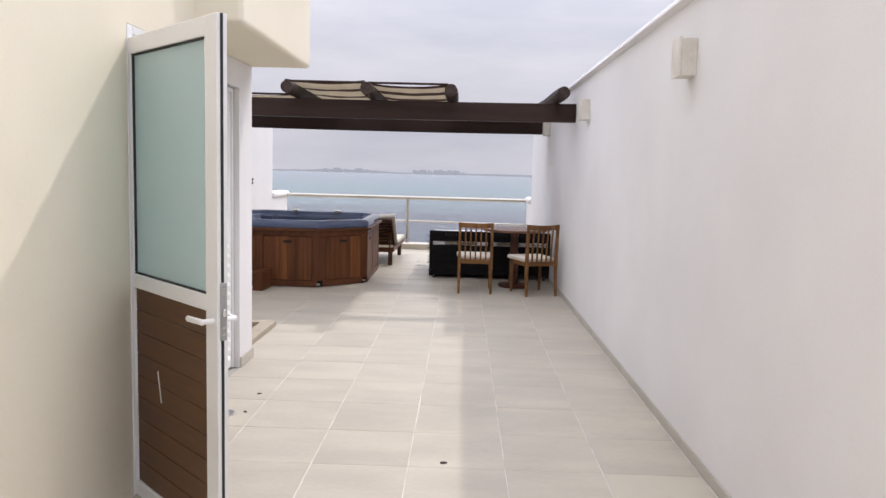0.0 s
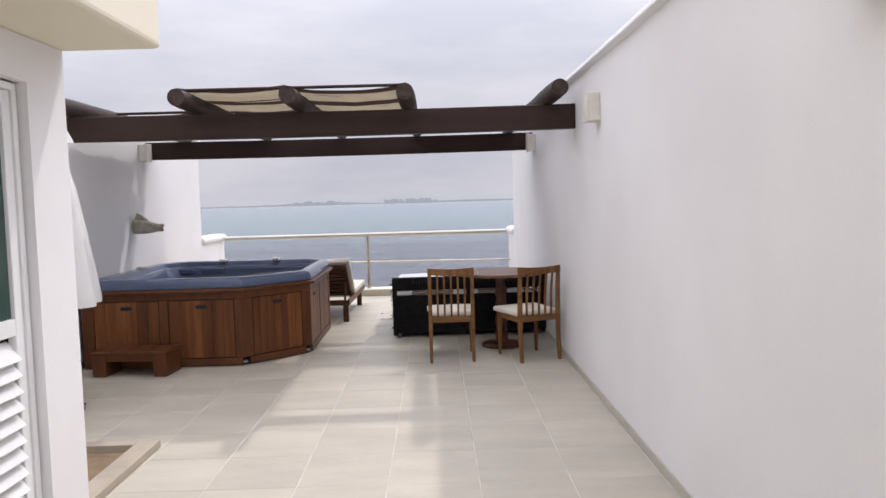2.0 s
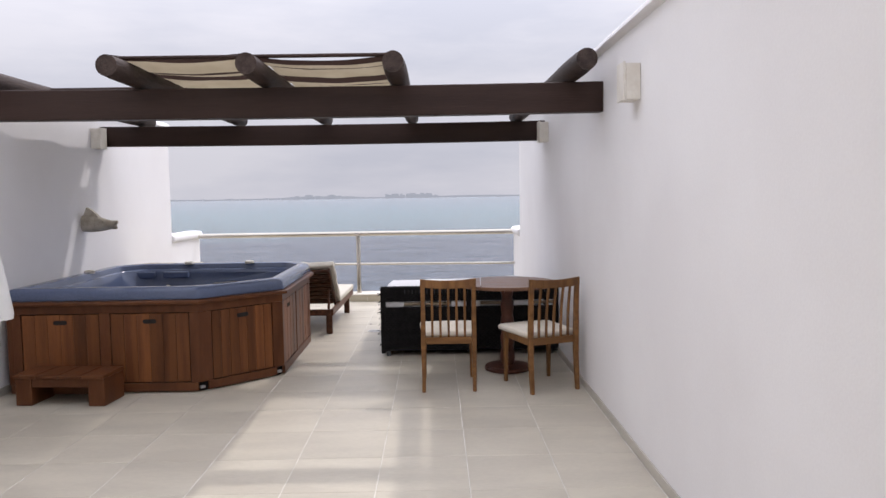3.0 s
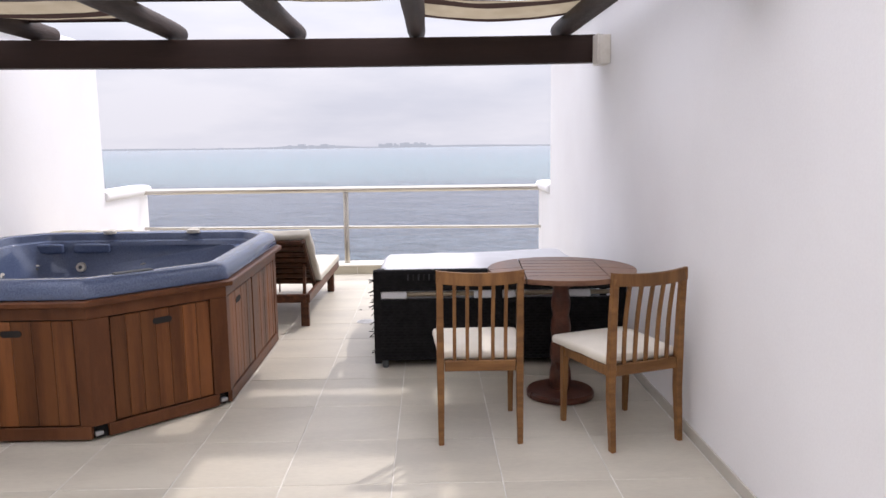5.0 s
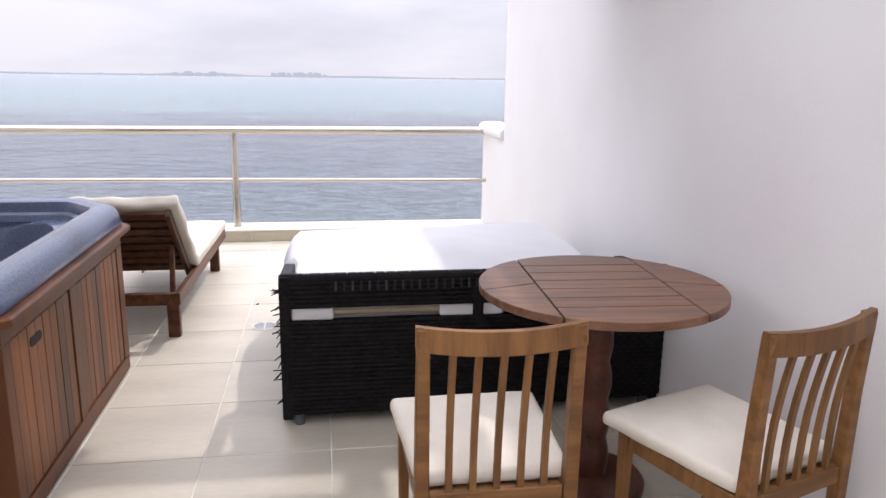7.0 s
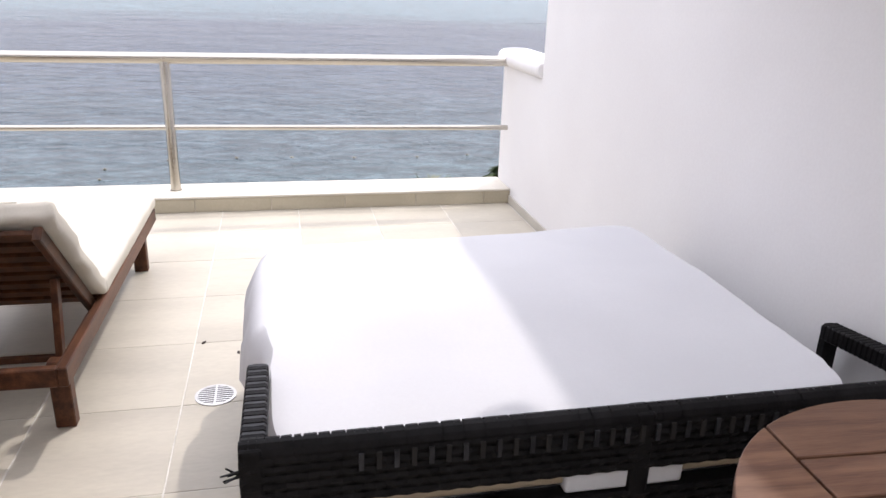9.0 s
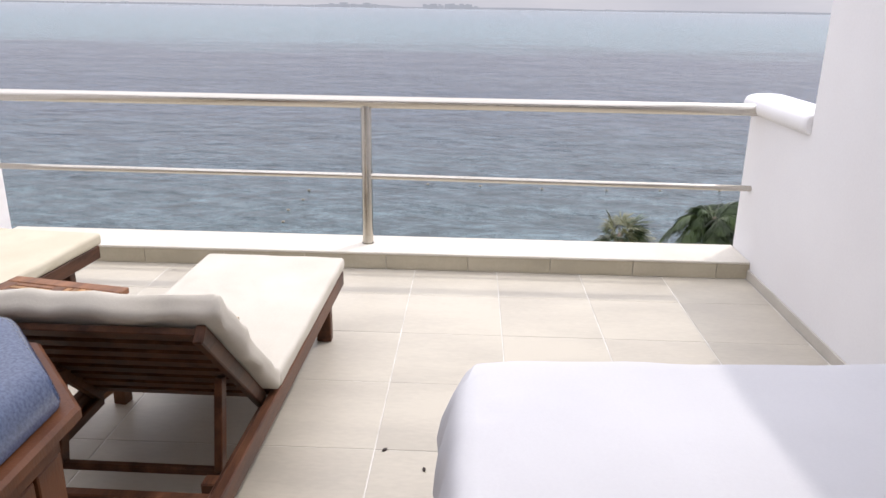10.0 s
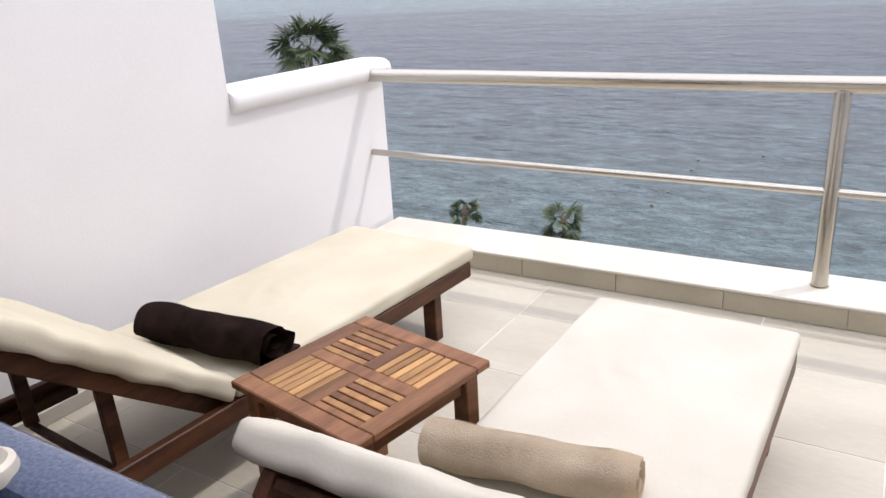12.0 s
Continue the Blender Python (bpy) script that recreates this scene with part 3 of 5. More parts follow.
part("beam", beam(9.45, 9.57, LX - 0.06, RX - 0.003, 0.012), PERGOLA, pergola)
part("beam", beam(12.37, 12.475, LX - 0.02, RX - 0.003, 0.012), PERGOLA, pergola)
RAFTERS = ((-3.45, -3.465), (-2.33, -2.405), (-1.41, -1.415), (-0.437, -0.42), (0.855, 0.78))
for i, (x, far) in enumerate(RAFTERS):
    loops = []
    for k in range(21):
        f = k / 20
        y = 8.95 + f * 3.77
        cx = x + (far - x) * f + 0.008 * noise.noise((f * 3, i, 0))
        r = 0.077 + 0.006 * noise.noise((f * 4, i, 5))
        if k in (0, 20):
            r *= 0.93
        yy = y + (0.008 if k == 1 else 0)
        loops.append([(cx + r * math.cos(2 * math.pi * q / 18), yy, 0.296 + 0.004 * noise.noise((f * 3, i, 8)) + r * math.sin(2 * math.pi * q / 18)) for q in range(18)])
    part("rafter", loft(loops), LOG, pergola, "round dark log rafter", True)

# the striped cloth between the rafters, gathered in waves
def cloth(x0, x1, y0, y1, z_edge, sag, seed):
    own = bmesh.new()
    nx, ny = 14, 44
    grid = [[own.verts.new((x0 + (x1 - x0) * i / nx, y0 + (y1 - y0) * j / ny,
                            z_edge - sag * (1 - (2 * i / nx - 1) ** 2) + 0.022 * math.sin((y1 - y0) * j / ny * 7.5 + seed)
                            + 0.008 * noise.noise((i * 0.3, j * 0.2, seed)))) for i in range(nx + 1)] for j in range(ny + 1)]
    for j in range(ny):
        for i in range(nx):
            own.faces.new((grid[j][i], grid[j][i + 1], grid[j + 1][i + 1], grid[j + 1][i]))
    return own


for k, (x0, x1, y0, y1, zz, sag) in enumerate(((-3.72, -2.46, 10.35, 12.25, 0.345, 0.03), (-2.42, -1.47, 9.22, 11.7, 0.392, 0.03),
                                               (-1.43, -0.475, 9.22, 11.7, 0.392, 0.03), (-0.415, 0.80, 11.38, 12.3, 0.375, 0.05))):
    cl = thing("canopy_cloth", pose(0, 0, 2.24), "tan and dark brown striped shade cloth lying on the pergola rafters", "canopy", "shade cloths")
    part("cloth", cloth(x0, x1, y0, y1, zz, sag, k * 1.7), STRIPES, cl, smooth=True)
    part("front_batten", rod((x0, y0, zz - 0.003), (x1, y0, zz - 0.003), 0.014, segments=10), PERGOLA, cl, smooth=True)
    part("rear_batten", rod((x0, y1, zz - 0.003), (x1, y1, zz - 0.003), 0.014, segments=10), PERGOLA, cl, smooth=True)


# ---------------------------------------------------------------- wall lamps
def sconce(y, x, side):
    """A half-open stone box on the wall; side: the way it juts out."""
    s = thing("wall_lamp", pose(x, y, 2.20), "cream stone wall lamp, an open-topped box on a white wall", "wall lamp", "wall lamps")
    d = side * 0.105
    bm = box(min(d, d - side * 0.014), max(d, d - side * 0.014), -0.085, 0.085, 0.0, 0.232, 0.004, 2)
    part("front", bm, LAMP_STONE, s)
    for yy in (-0.085, 0.071):
        part("cheek", box(min(side * 0.001, d - side * 0.015), max(side * 0.001, d - side * 0.015), yy, yy + 0.014, 0.004, 0.221, 0.003, 1), LAMP_STONE, s)
    part("bottom", box(min(side * 0.002, d - side * 0.016), max(side * 0.002, d - side * 0.016), -0.07, 0.07, 0.006, 0.016), LAMP_STONE, s)
    part("bulb_holder", rod((side * 0.05, 0, 0.016), (side * 0.05, 0, 0.09), 0.018, segments=12), GREY_METAL, s)


for yy in (4.84, 8.54, 12.19):
    sconce(yy, RX, -1)
sconce(12.22, LX, 1)


# ---------------------------------------------------------------- the hot tub
TUB = [(-3.81, 10.20), (-2.19, 10.20), (-1.59, 10.775), (-1.60, 12.32), (-1.84, 12.60), (-3.57, 12.60), (-3.83, 12.32)]


def inset(points, d):
    """The outline moved inwards by d (counter-clockwise polygon)."""
    out, k = [], len(points)
    for i in range(k):
        a, b, c = Vector(points[i - 1]), Vector(points[i]), Vector(points[(i + 1) % k])
        n1 = Vector((-(b - a).y, (b - a).x)).normalized()
        n2 = Vector((-(c - b).y, (c - b).x)).normalized()
        n = (n1 + n2).normalized()
        out.append(b + n * (d / max(n.dot(n1), 0.3)))
    return [(p.x, p.y) for p in out]


def rounded(points, r, steps=5):
    out, k = [], len(points)
    for i in range(k):
        a, b, c = Vector(points[i - 1]), Vector(points[i]), Vector(points[(i + 1) % k])
        p, q = b + (a - b).normalized() * r, b + (c - b).normalized() * r
        for s in range(steps):
            f = s / (steps - 1)
            out.append(tuple((1 - f) ** 2 * p + 2 * f * (1 - f) * b + f * f * q))
    return out


def ring(d, z, r):
    pts = rounded(inset(TUB, d), r)
    return [(x, y, z) for x, y in pts]


BONE = surface("bone_plastic", (0.62, 0.58, 0.50), (0.52, 0.48, 0.41), scale=20, rough=0.4)
tub = thing("hot_tub", pose(0, 0, 0), "eight-sided hot tub, speckled blue acrylic in a reddish wood cabinet", "hot tub")
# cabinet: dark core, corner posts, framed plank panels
# the plinth's near-black colour paints the shade of the gap below the cabinet
part("plinth", prism(inset(TUB, 0.05), 0.0, 0.098), CAVITY_SHADE, tub, "recessed plinth coloured near-black for the shade of the gap")
ring_core = loft([[(x, y, z) for x, y in inset(TUB, d)] for d, z in ((0.046, 0.10), (0.046, 0.762), (0.07, 0.762), (0.07, 0.10))], cap=False)
part("core", ring_core, SPA_WOOD_DARK, tub)
trim = loft([[(x, y, z) for x, y in inset(TUB, d)] for d, z in ((0.03, 0.762), (-0.038, 0.762), (-0.045, 0.768), (-0.045, 0.790), (-0.036, 0.798), (0.03, 0.798), (0.03, 0.762))], cap=False)
part("top_trim", trim, SPA_WOOD_DARK, tub, "wooden ledge under the rim")


def on_side(a, b, u0, u1, z0, z1, out0, out1, bevel=0.003):
    """A block on the side from a to b, between u0 and u1 metres along it, z0 and z1 up, out0 and out1 outwards."""
    a, b = Vector(a), Vector(b)
    w = (b - a).normalized()
    n = Vector((w.y, -w.x))
    m = Matrix(((w.x, n.x, 0, a.x), (w.y, n.y, 0, a.y), (0, 0, 1, 0), (0, 0, 0, 1)))
    own = box(u0, u1, out0, out1, z0, z1, bevel, 1)
    bmesh.ops.transform(own, matrix=m, verts=own.verts[:])
    return own


def slot_grip(a, b, u, z, w, out):
    own = bmesh.new()
    pts = []
    for q in range(16):
        t = 2 * math.pi * q / 16
        pts.append((u + math.copysign(w / 2 - 0.019, math.cos(t)) + 0.019 * math.cos(t), z + 0.019 * math.sin(t)))
    loft([[(x, out0, zz) for x, zz in pts] for out0 in (out - 0.02, out + 0.0025)], bm=own)
    a, b = Vector(a), Vector(b)
    wv = (b - a).normalized()
    n = Vector((wv.y, -wv.x))
    m = Matrix(((wv.x, n.x, 0, a.x), (wv.y, n.y, 0, a.y), (0, 0, 1, 0), (0, 0, 0, 1)))
    bmesh.ops.transform(own, matrix=m, verts=own.verts[:])
    return own


def tub_side(a, b, panels, skirt_gap):
    """One side of the cabinet: end stiles, rails and the framed panels (from, to, planks, grip)."""
    length = (Vector(b) - Vector(a)).length
    part("bottom_rail", on_side(a, b, 0.02 + skirt_gap, length - 0.02 - skirt_gap, 0.012, 0.085, -0.03, -0.002), SPA_WOOD_DARK, tub)
    part("upper_rail", on_side(a, b, 0.0, length, 0.69, 0.761, -0.045, -0.004), SPA_WOOD_DARK, tub)
    edges = [0.0] + [e for p in panels for e in p[:2]] + [length]
    for u0, u1 in zip(edges[::2], edges[1::2]):
        part("stile", on_side(a, b, u0 + 0.001, u1 - 0.001, 0.086, 0.689, -0.045, -0.005), SPA_WOOD_DARK, tub)
    for u0, u1, planks, grip in panels:
        # near-black backing: shade between the planks put into its colour
        door = part("panel", on_side(a, b, u0 + 0.004, u1 - 0.004, 0.089, 0.686, -0.045, -0.02), CAVITY_SHADE, tub, "plank panel of the cabinet")
        w = (u1 - u0 - 0.012) / planks
        for k in range(planks):
            part("plank", on_side(a, b, u0 + 0.006 + k * w + 0.0007, u0 + 0.006 + (k + 1) * w - 0.0007, 0.093, 0.682, -0.022, -0.009 - 0.0012 * (k % 2)), SPA_WOOD, door)
        if grip:
            # a solid plug in near-black paints the shade inside the slot
            part("grip", slot_grip(a, b, (u0 + u1) / 2 if grip is True else grip, 0.615, 0.115, -0.0085), CAVITY_SHADE, door, "finger slot, its inner shade painted as a near-black plug")


tub_side(TUB[0], TUB[1], ((0.12, 0.78, 6, True), (0.87, 1.54, 6, True)), 0.0)
tub_side(TUB[1], TUB[2], ((0.12, 0.72, 7, True),), 0.06)
tub_side(TUB[2], TUB[3], ((0.07, 0.70, 8, 0.30), (0.79, 1.45, 9, False)), 0.0)
tub_side(TUB[3], TUB[4], ((0.05, 0.28, 3, False),), 0.0)
tub_side(TUB[4], TUB[5], ((0.10, 0.80, 8, True), (0.95, 1.66, 8, True)), 0.0)
tub_side(TUB[5], TUB[6], ((0.06, 0.30, 3, False),), 0.0)
tub_side(TUB[6], TUB[0], ((0.10, 0.90, 8, True), (1.02, 1.84, 8, True)), 0.0)
for u in (0.03, 0.79):
    part("foot_bracket", on_side(TUB[1], TUB[2], u - 0.022, u + 0.022, 0.026, 0.048, -0.05, -0.016), GREY_METAL, tub, "grey corner bracket")
# the acrylic shell: rounded rim, walls, a bench all round, a foot well
profile = [(0.02, 0.799, 0.02), (-0.010, 0.802, 0.02), (-0.014, 0.815, 0.025), (0.0, 0.868, 0.03), (0.012, 0.890, 0.035), (0.032, 0.902, 0.045), (0.06, 0.906, 0.06), (0.105, 0.904, 0.05),
           (0.120, 0.896, 0.05), (0.128, 0.872, 0.055), (0.136, 0.845, 0.06), (0.158, 0.834, 0.07), (0.172, 0.80, 0.08), (0.186, 0.72, 0.12), (0.215, 0.58, 0.18), (0.26, 0.50, 0.24),
           (0.34, 0.468, 0.30), (0.62, 0.455, 0.32), (0.66, 0.435, 0.30), (0.69, 0.30, 0.28), (0.72, 0.14, 0.25), (0.80, 0.12, 0.2)]
loops = []
for d, z, r in profile:
    lp = ring(d, z, r)
    if 0.18 < d < 0.66:
        # moulded seat backs: the wall swells in and out
        mid = Vector((-2.72, 11.45))
        out = []
        for x, y, zz in lp:
            v = Vector((x, y)) - mid
            a = math.atan2(v.y, v.x)
            s = 1 + 0.022 * math.cos(6 * a + 0.6)
            # a shallow moulded seat in the corner towards the loungers
            seat = max(0.0, math.cos(a - 0.85)) ** 10 if d < 0.30 else 0.0
            out.append((mid.x + v.x * s, mid.y + v.y * s, (zz + 0.012 * math.cos(6 * a)) * (1 - seat) + max(zz, 0.81) * seat))
        lp = out
    loops.append(lp)
centre = Vector((-2.72, 11.45, 0.115))
loops.append([tuple(Vector(p).lerp(centre, 0.97)) for p in loops[-1]])
bm = loft(loops, cap=False)
shell = part("shell", bm, ACRYLIC, tub, "speckled blue acrylic shell", True)


def jet(p, n, r):
    p, n = Vector(p), Vector(n).normalized()
    j = part("jet", rod(p - n * 0.01, p + n * 0.012, r, r * 0.86, 20), BONE, tub, "pale ringed water jet", True)
    part("nozzle", rod(p + n * 0.008, p + n * 0.016, r * 0.45, r * 0.3, 14), DARK_PLASTIC, j, smooth=True)


mid = Vector((-2.72, 11.45, 0))
inner = inset(TUB, 0.195)
for i in range(len(inner)):
    a, b = Vector((*inner[i], 0)), Vector((*inner[(i + 1) % len(inner)], 0))
    w = b - a
    n = Vector((-w.y, w.x, 0)).normalized()
    count = 3 if w.length > 1.0 else 1
    for k in range(count):
        p = a + w * ((k + 0.5) / count) + n * 0.012
        jet((p.x, p.y, 0.63), n + Vector((0, 0, 0.15)), 0.042 if k % 2 == 0 else 0.034)
for x, y in ((-3.0, 12.475), (-2.31, 12.475), (-3.735, 11.6)):
    knob = lathe([(0.050, 0.896), (0.053, 0.908), (0.050, 0.922), (0.040, 0.927), (0.030, 0.920), (0.022, 0.912), (0.004, 0.911)], 26, (x, y))
    k = part("air_control", knob, BONE, tub, "round bone-coloured control knob", True)
    # the wavy grip across the knob
    wave = [(x - 0.040 + 0.010 * q, y + 0.012 * math.sin(q * 0.785), 0.9145) for q in range(9)]
    grip = bmesh.new()
    loops = []
    for q, w in enumerate(wave):
        rr = 0.0125 * (0.7 + 0.3 * math.sin(math.pi * q / 8))
        loops.append([(w[0], w[1] + rr * math.cos(2 * math.pi * c / 10), w[2] + 0.9 * rr * math.sin(2 * math.pi * c / 10)) for c in range(10)])
    part("grip", loft(loops, bm=grip) or grip, BONE, k, smooth=True)
part("control_panel", box(-0.11, 0.11, -0.028, 0.028, 0.0, 0.012, 0.006, 2, m=Matrix.Translation((-2.03, 10.47, 0.900)) @ Matrix.Rotation(radians(43.8), 4, "Z")), DARK_PLASTIC, tub, "dark control panel on the rim")
for x in (-3.50, -3.12):
    part("head_rest", cushion(x - 0.145, x + 0.145, 12.365, 12.42, 0.75, 0.822, 0.02, 6, 3, 0.004), ACRYLIC, tub, "moulded blue head rest", True)

# step in front of the tub
step = thing("tub_step", pose(-3.58, 9.865, 0, 0, 0, -5), "small dark wooden step with a slatted top before the hot tub", "step")
for k in range(4):
    part("slat", box(-0.01 + k * 0.19, 0.176 + k * 0.19, 0.0, 0.345, 0.222, 0.252, 0.005, 1), SPA_WOOD_DARK, step)
for x in (0.0, 0.61):
    part("side", box(x, x + 0.135, 0.012, 0.33, 0.0, 0.221, 0.005, 1), SPA_WOOD_DARK, step)
part("apron", box(0.137, 0.608, 0.02, 0.045, 0.15, 0.220, 0.003, 1), SPA_WOOD_DARK, step)
part("back_board", box(0.137, 0.608, 0.30, 0.325, 0.02, 0.220, 0.003, 1), SPA_WOOD_DARK, step)

# fish head on the wall
fish = bmesh.new()
loops = []
for k, (f, hh, ww, zc) in enumerate(((0.0, 0.085, 0.060, 0.075), (0.10, 0.088, 0.066, 0.072), (0.2, 0.075, 0.062, 0.066), (0.28, 0.055, 0.05, 0.06), (0.335, 0.042, 0.042, 0.058), (0.36, 0.030, 0.034, 0.058))):
    loops.append([(f, ww * math.cos(2 * math.pi * q / 16), zc + hh * math.sin(2 * math.pi * q / 16)) for q in range(16)])
loft(loops, bm=fish)
fin = [(0.005, 0.13), (0.055, 0.245), (0.10, 0.225), (0.16, 0.175), (0.21, 0.12)]
loft([[(x, -0.018, z) for x, z in fin], [(x, 0.018, z) for x, z in fin]], bm=fish)
rod((0.34, 0, 0.078), (0.385, 0, 0.088), 0.03, 0.016, 10, fish)
rod((0.33, 0, 0.036), (0.378, 0, 0.024), 0.026, 0.014, 10, fish)
for sgn in (-1, 1):
    rod((0.25, sgn * 0.045, 0.095), (0.25, sgn * 0.060, 0.097), 0.014, 0.010, 10, fish)
ob = solid("fish_head_carving", fish, STONE, "carved pale stone fish head jutting from a white wall", "carving", smooth=True)
ob.matrix_basis = pose(LX + 0.001, 11.86, 1.325, 0, 0, -6)


# ---------------------------------------------------------------- parasol
parasol = thing("parasol", pose(-3.36, 8.66, 0), "closed white cloth parasol on a dark grey slab base", "parasol")
pts = [(0.24 * math.cos(2 * math.pi * k / 40) * (1 + 0.10 * math.cos(4 * 2 * math.pi * k / 40)), 0.24 * math.sin(2 * math.pi * k / 40) * (1 + 0.10 * math.cos(4 * 2 * math.pi * k / 40))) for k in range(40)]
part("base", prism(pts, 0.0, 0.05, 0.012), DARK_PLASTIC, parasol, "dark grey slab base")
part("foot_cross", box(-0.27, 0.27, -0.03, 0.03, 0.05, 0.066, 0.004, 1), DARK_PLASTIC, parasol)
part("pole", rod((0, 0, 0.066), (0, 0, 2.62), 0.022, segments=16), ALU, parasol, smooth=True)


def folded(levels, folds, seed):
    loops = []
    for z, r, depth in levels:
        lp = []
        for q in range(96):
            a = 2 * math.pi * q / 96
            c = math.cos(folds * a + seed + 0.35 * math.sin(2 * a + z * 2))
            rr = r * (1 + depth * c + 0.10 * noise.noise((math.cos(a) * 1.5 + seed, math.sin(a) * 1.5, z * 1.3)))
            lp.append((rr * math.cos(a), rr * math.sin(a), z + 0.018 * noise.noise((a * 2, z, seed))))
        loops.append(lp)
    return loft(loops, cap=False)


part("canopy", folded([(2.46, 0.07, 0.1), (2.3, 0.12, 0.16), (2.1, 0.17, 0.2), (1.8, 0.235, 0.22), (1.4, 0.30, 0.22), (1.05, 0.355, 0.2), (0.90, 0.375, 0.18), (0.86, 0.37, 0.18), (0.88, 0.30, 0.18)], 8, 0.4), PARASOL, parasol, "white cloth hanging in folds", True)
part("top_flap", folded([(2.66, 0.012, 0.0), (2.60, 0.06, 0.1), (2.42, 0.15, 0.15), (2.20, 0.235, 0.16), (2.17, 0.24, 0.16), (2.19, 0.20, 0.16)], 8, 1.1), PARASOL, parasol, "white vent flap", True)
part("finial", lathe([(0.02, 2.65), (0.024, 2.67), (0.014, 2.70), (0.004, 2.71)], 14), DARK_PLASTIC, parasol, smooth=True)
part("rib_tip", rod((0.165, -0.17, 2.285), (0.18, -0.19, 2.245), 0.018, segments=10), DARK_PLASTIC, parasol)


# ---------------------------------------------------------------- shallow foot bath
bath = thing("foot_bath", pose(0, 0, 0), "low beige stone surround of a shallow foot bath", "foot bath")
part("rim", box(-2.275, -2.133, HOUSE_END + 0.02, 7.71, 0.001, 0.052, 0.005, 2), BATH_STONE, bath)
part("rim", box(-3.2, -2.2765, 7.605, 7.71, 0.001, 0.052, 0.005, 2), BATH_STONE, bath)
part("rim", box(-3.35, -3.201, HOUSE_END + 0.02, 7.71, 0.001, 0.052, 0.005, 2), BATH_STONE, bath)
part("basin_floor", box(-3.2, -2.276, HOUSE_END + 0.02, 7.604, 0.0005, 0.006), BATH_SAND, bath, "brown sandy basin floor")


# ---------------------------------------------------------------- doors
# aluminium door leaf that stands open, half frosted glass, half brown panel
leaf = tagged(new("door_1"), "open white aluminium door, frosted glass above a brown panel", "door", kind="structure")
leaf.matrix_basis = pose(HX + 0.008, 3.765, 0.012, 0, 0, -45)
LW, LH, LT = 0.90, 2.165, 0.045
for nm, b in (("stile", (0, 0.062, 0, LH)), ("stile", (LW - 0.1, LW, 0, LH)), ("rail", (0.0625, LW - 0.1005, LH - 0.075, LH)),
              ("rail", (0.0625, LW - 0.1005, 1.015, 1.08)), ("rail", (0.0625, LW - 0.1005, 0, 0.07))):
    part(nm, box(b[0], b[1], -LT, 0, b[2], b[3], 0.003, 1), ALU, leaf, "white aluminium profile")
part("pane", box(0.0625, LW - 0.1005, -LT / 2 - 0.003, -LT / 2 + 0.003, 1.0805, LH - 0.0755), FROST, leaf, "frosted greenish glass")
for z0, z1 in ((1.0805, 1.088), (LH - 0.083, LH - 0.0755)):
    part("gasket", box(0.063, LW - 0.101, -LT + 0.008, -LT / 2 - 0.0035, z0, z1), BLACK_RUBBER, leaf)
for x0, x1 in ((0.063, 0.067), (LW - 0.105, LW - 0.101)):
    part("gasket", box(x0, x1, -LT + 0.008, -LT / 2 - 0.0035, 1.089, LH - 0.084), BLACK_RUBBER, leaf)
board_h = (1.0145 - 0.071) / 9
for k in range(9):
    part("panel_board", box(0.063, LW - 0.101, -LT + 0.012, -0.012, 0.071 + k * board_h + 0.0015, 0.071 + (k + 1) * board_h - 0.0015, 0.002, 1), BROWN_PANEL, leaf, "brown wood-look board")
part("scratch", bar((0.30, -LT + 0.0105, 0.66), (0.335, -LT + 0.0105, 0.52), 0.006, 0.002, 0.0), ALU, leaf, "pale scratch on the brown panel")
# no groove is cut: a raised black strip puts in its shade
part("groove_shade_strip", box(LW + 0.0003, LW + 0.0018, -0.030, -0.018, 0.0, LH), BLACK_RUBBER, leaf, "black strip painting the shade of the groove in the leaf's edge")
part("lock_plate", box(LW + 0.002, LW + 0.006, -0.036, -0.008, 0.91, 1.14, 0.001, 1), GREY_METAL, leaf, "grey lock plate")
for z in (0.935, 0.96, 1.09, 1.115):
    part("screw", rod((LW + 0.005, -0.022, z), (LW + 0.008, -0.022, z), 0.005, segments=10), CHROME, leaf)
part("latch", box(LW + 0.006, LW + 0.016, -0.028, -0.016, 1.005, 1.035, 0.002, 1), CHROME, leaf)
for s, y0 in ((-1, -LT), (1, 0.0)):
    bm = rod((LW - 0.035, y0, 0.985), (LW - 0.035, y0 + s * 0.05, 0.985), 0.011, segments=12)
    bar((LW - 0.025, y0 + s * 0.048, 0.985), (LW - 0.16, y0 + s * 0.052, 0.982), 0.016, 0.024, 0.006, bm)
    part("handle", bm, ALU, leaf, "white lever handle", True)
bm = box(-0.03, 0.02, -0.045, 0.02, 2.06, 2.155, 0.004, 1)
part("hinge", bm, GREY_METAL, leaf, "grey hinge")
for z in (0.18, 1.28):
    part("hinge", box(-0.016, 0.004, -0.01, 0.02, z, z + 0.09, 0.003, 1), GREY_METAL, leaf)
bm = box(HX - 0.12, HX + 0.004, DOOR_Y0 - 0.057, DOOR_Y0 - 0.002, 0.0, 2.241, 0.003, 1)
box(HX - 0.12, HX + 0.004, DOOR_Y1 + 0.002, DOOR_Y1 + 0.047, 0.0, 2.241, 0.003, 1, bm)
box(HX - 0.12, HX + 0.004, DOOR_Y0 - 0.0015, DOOR_Y1 + 0.0015, 2.2, 2.241, 0.003, 1, bm)
solid("door_frame_1", bm, ALU, "white aluminium door frame in the cream wall", "door frame", "structure")
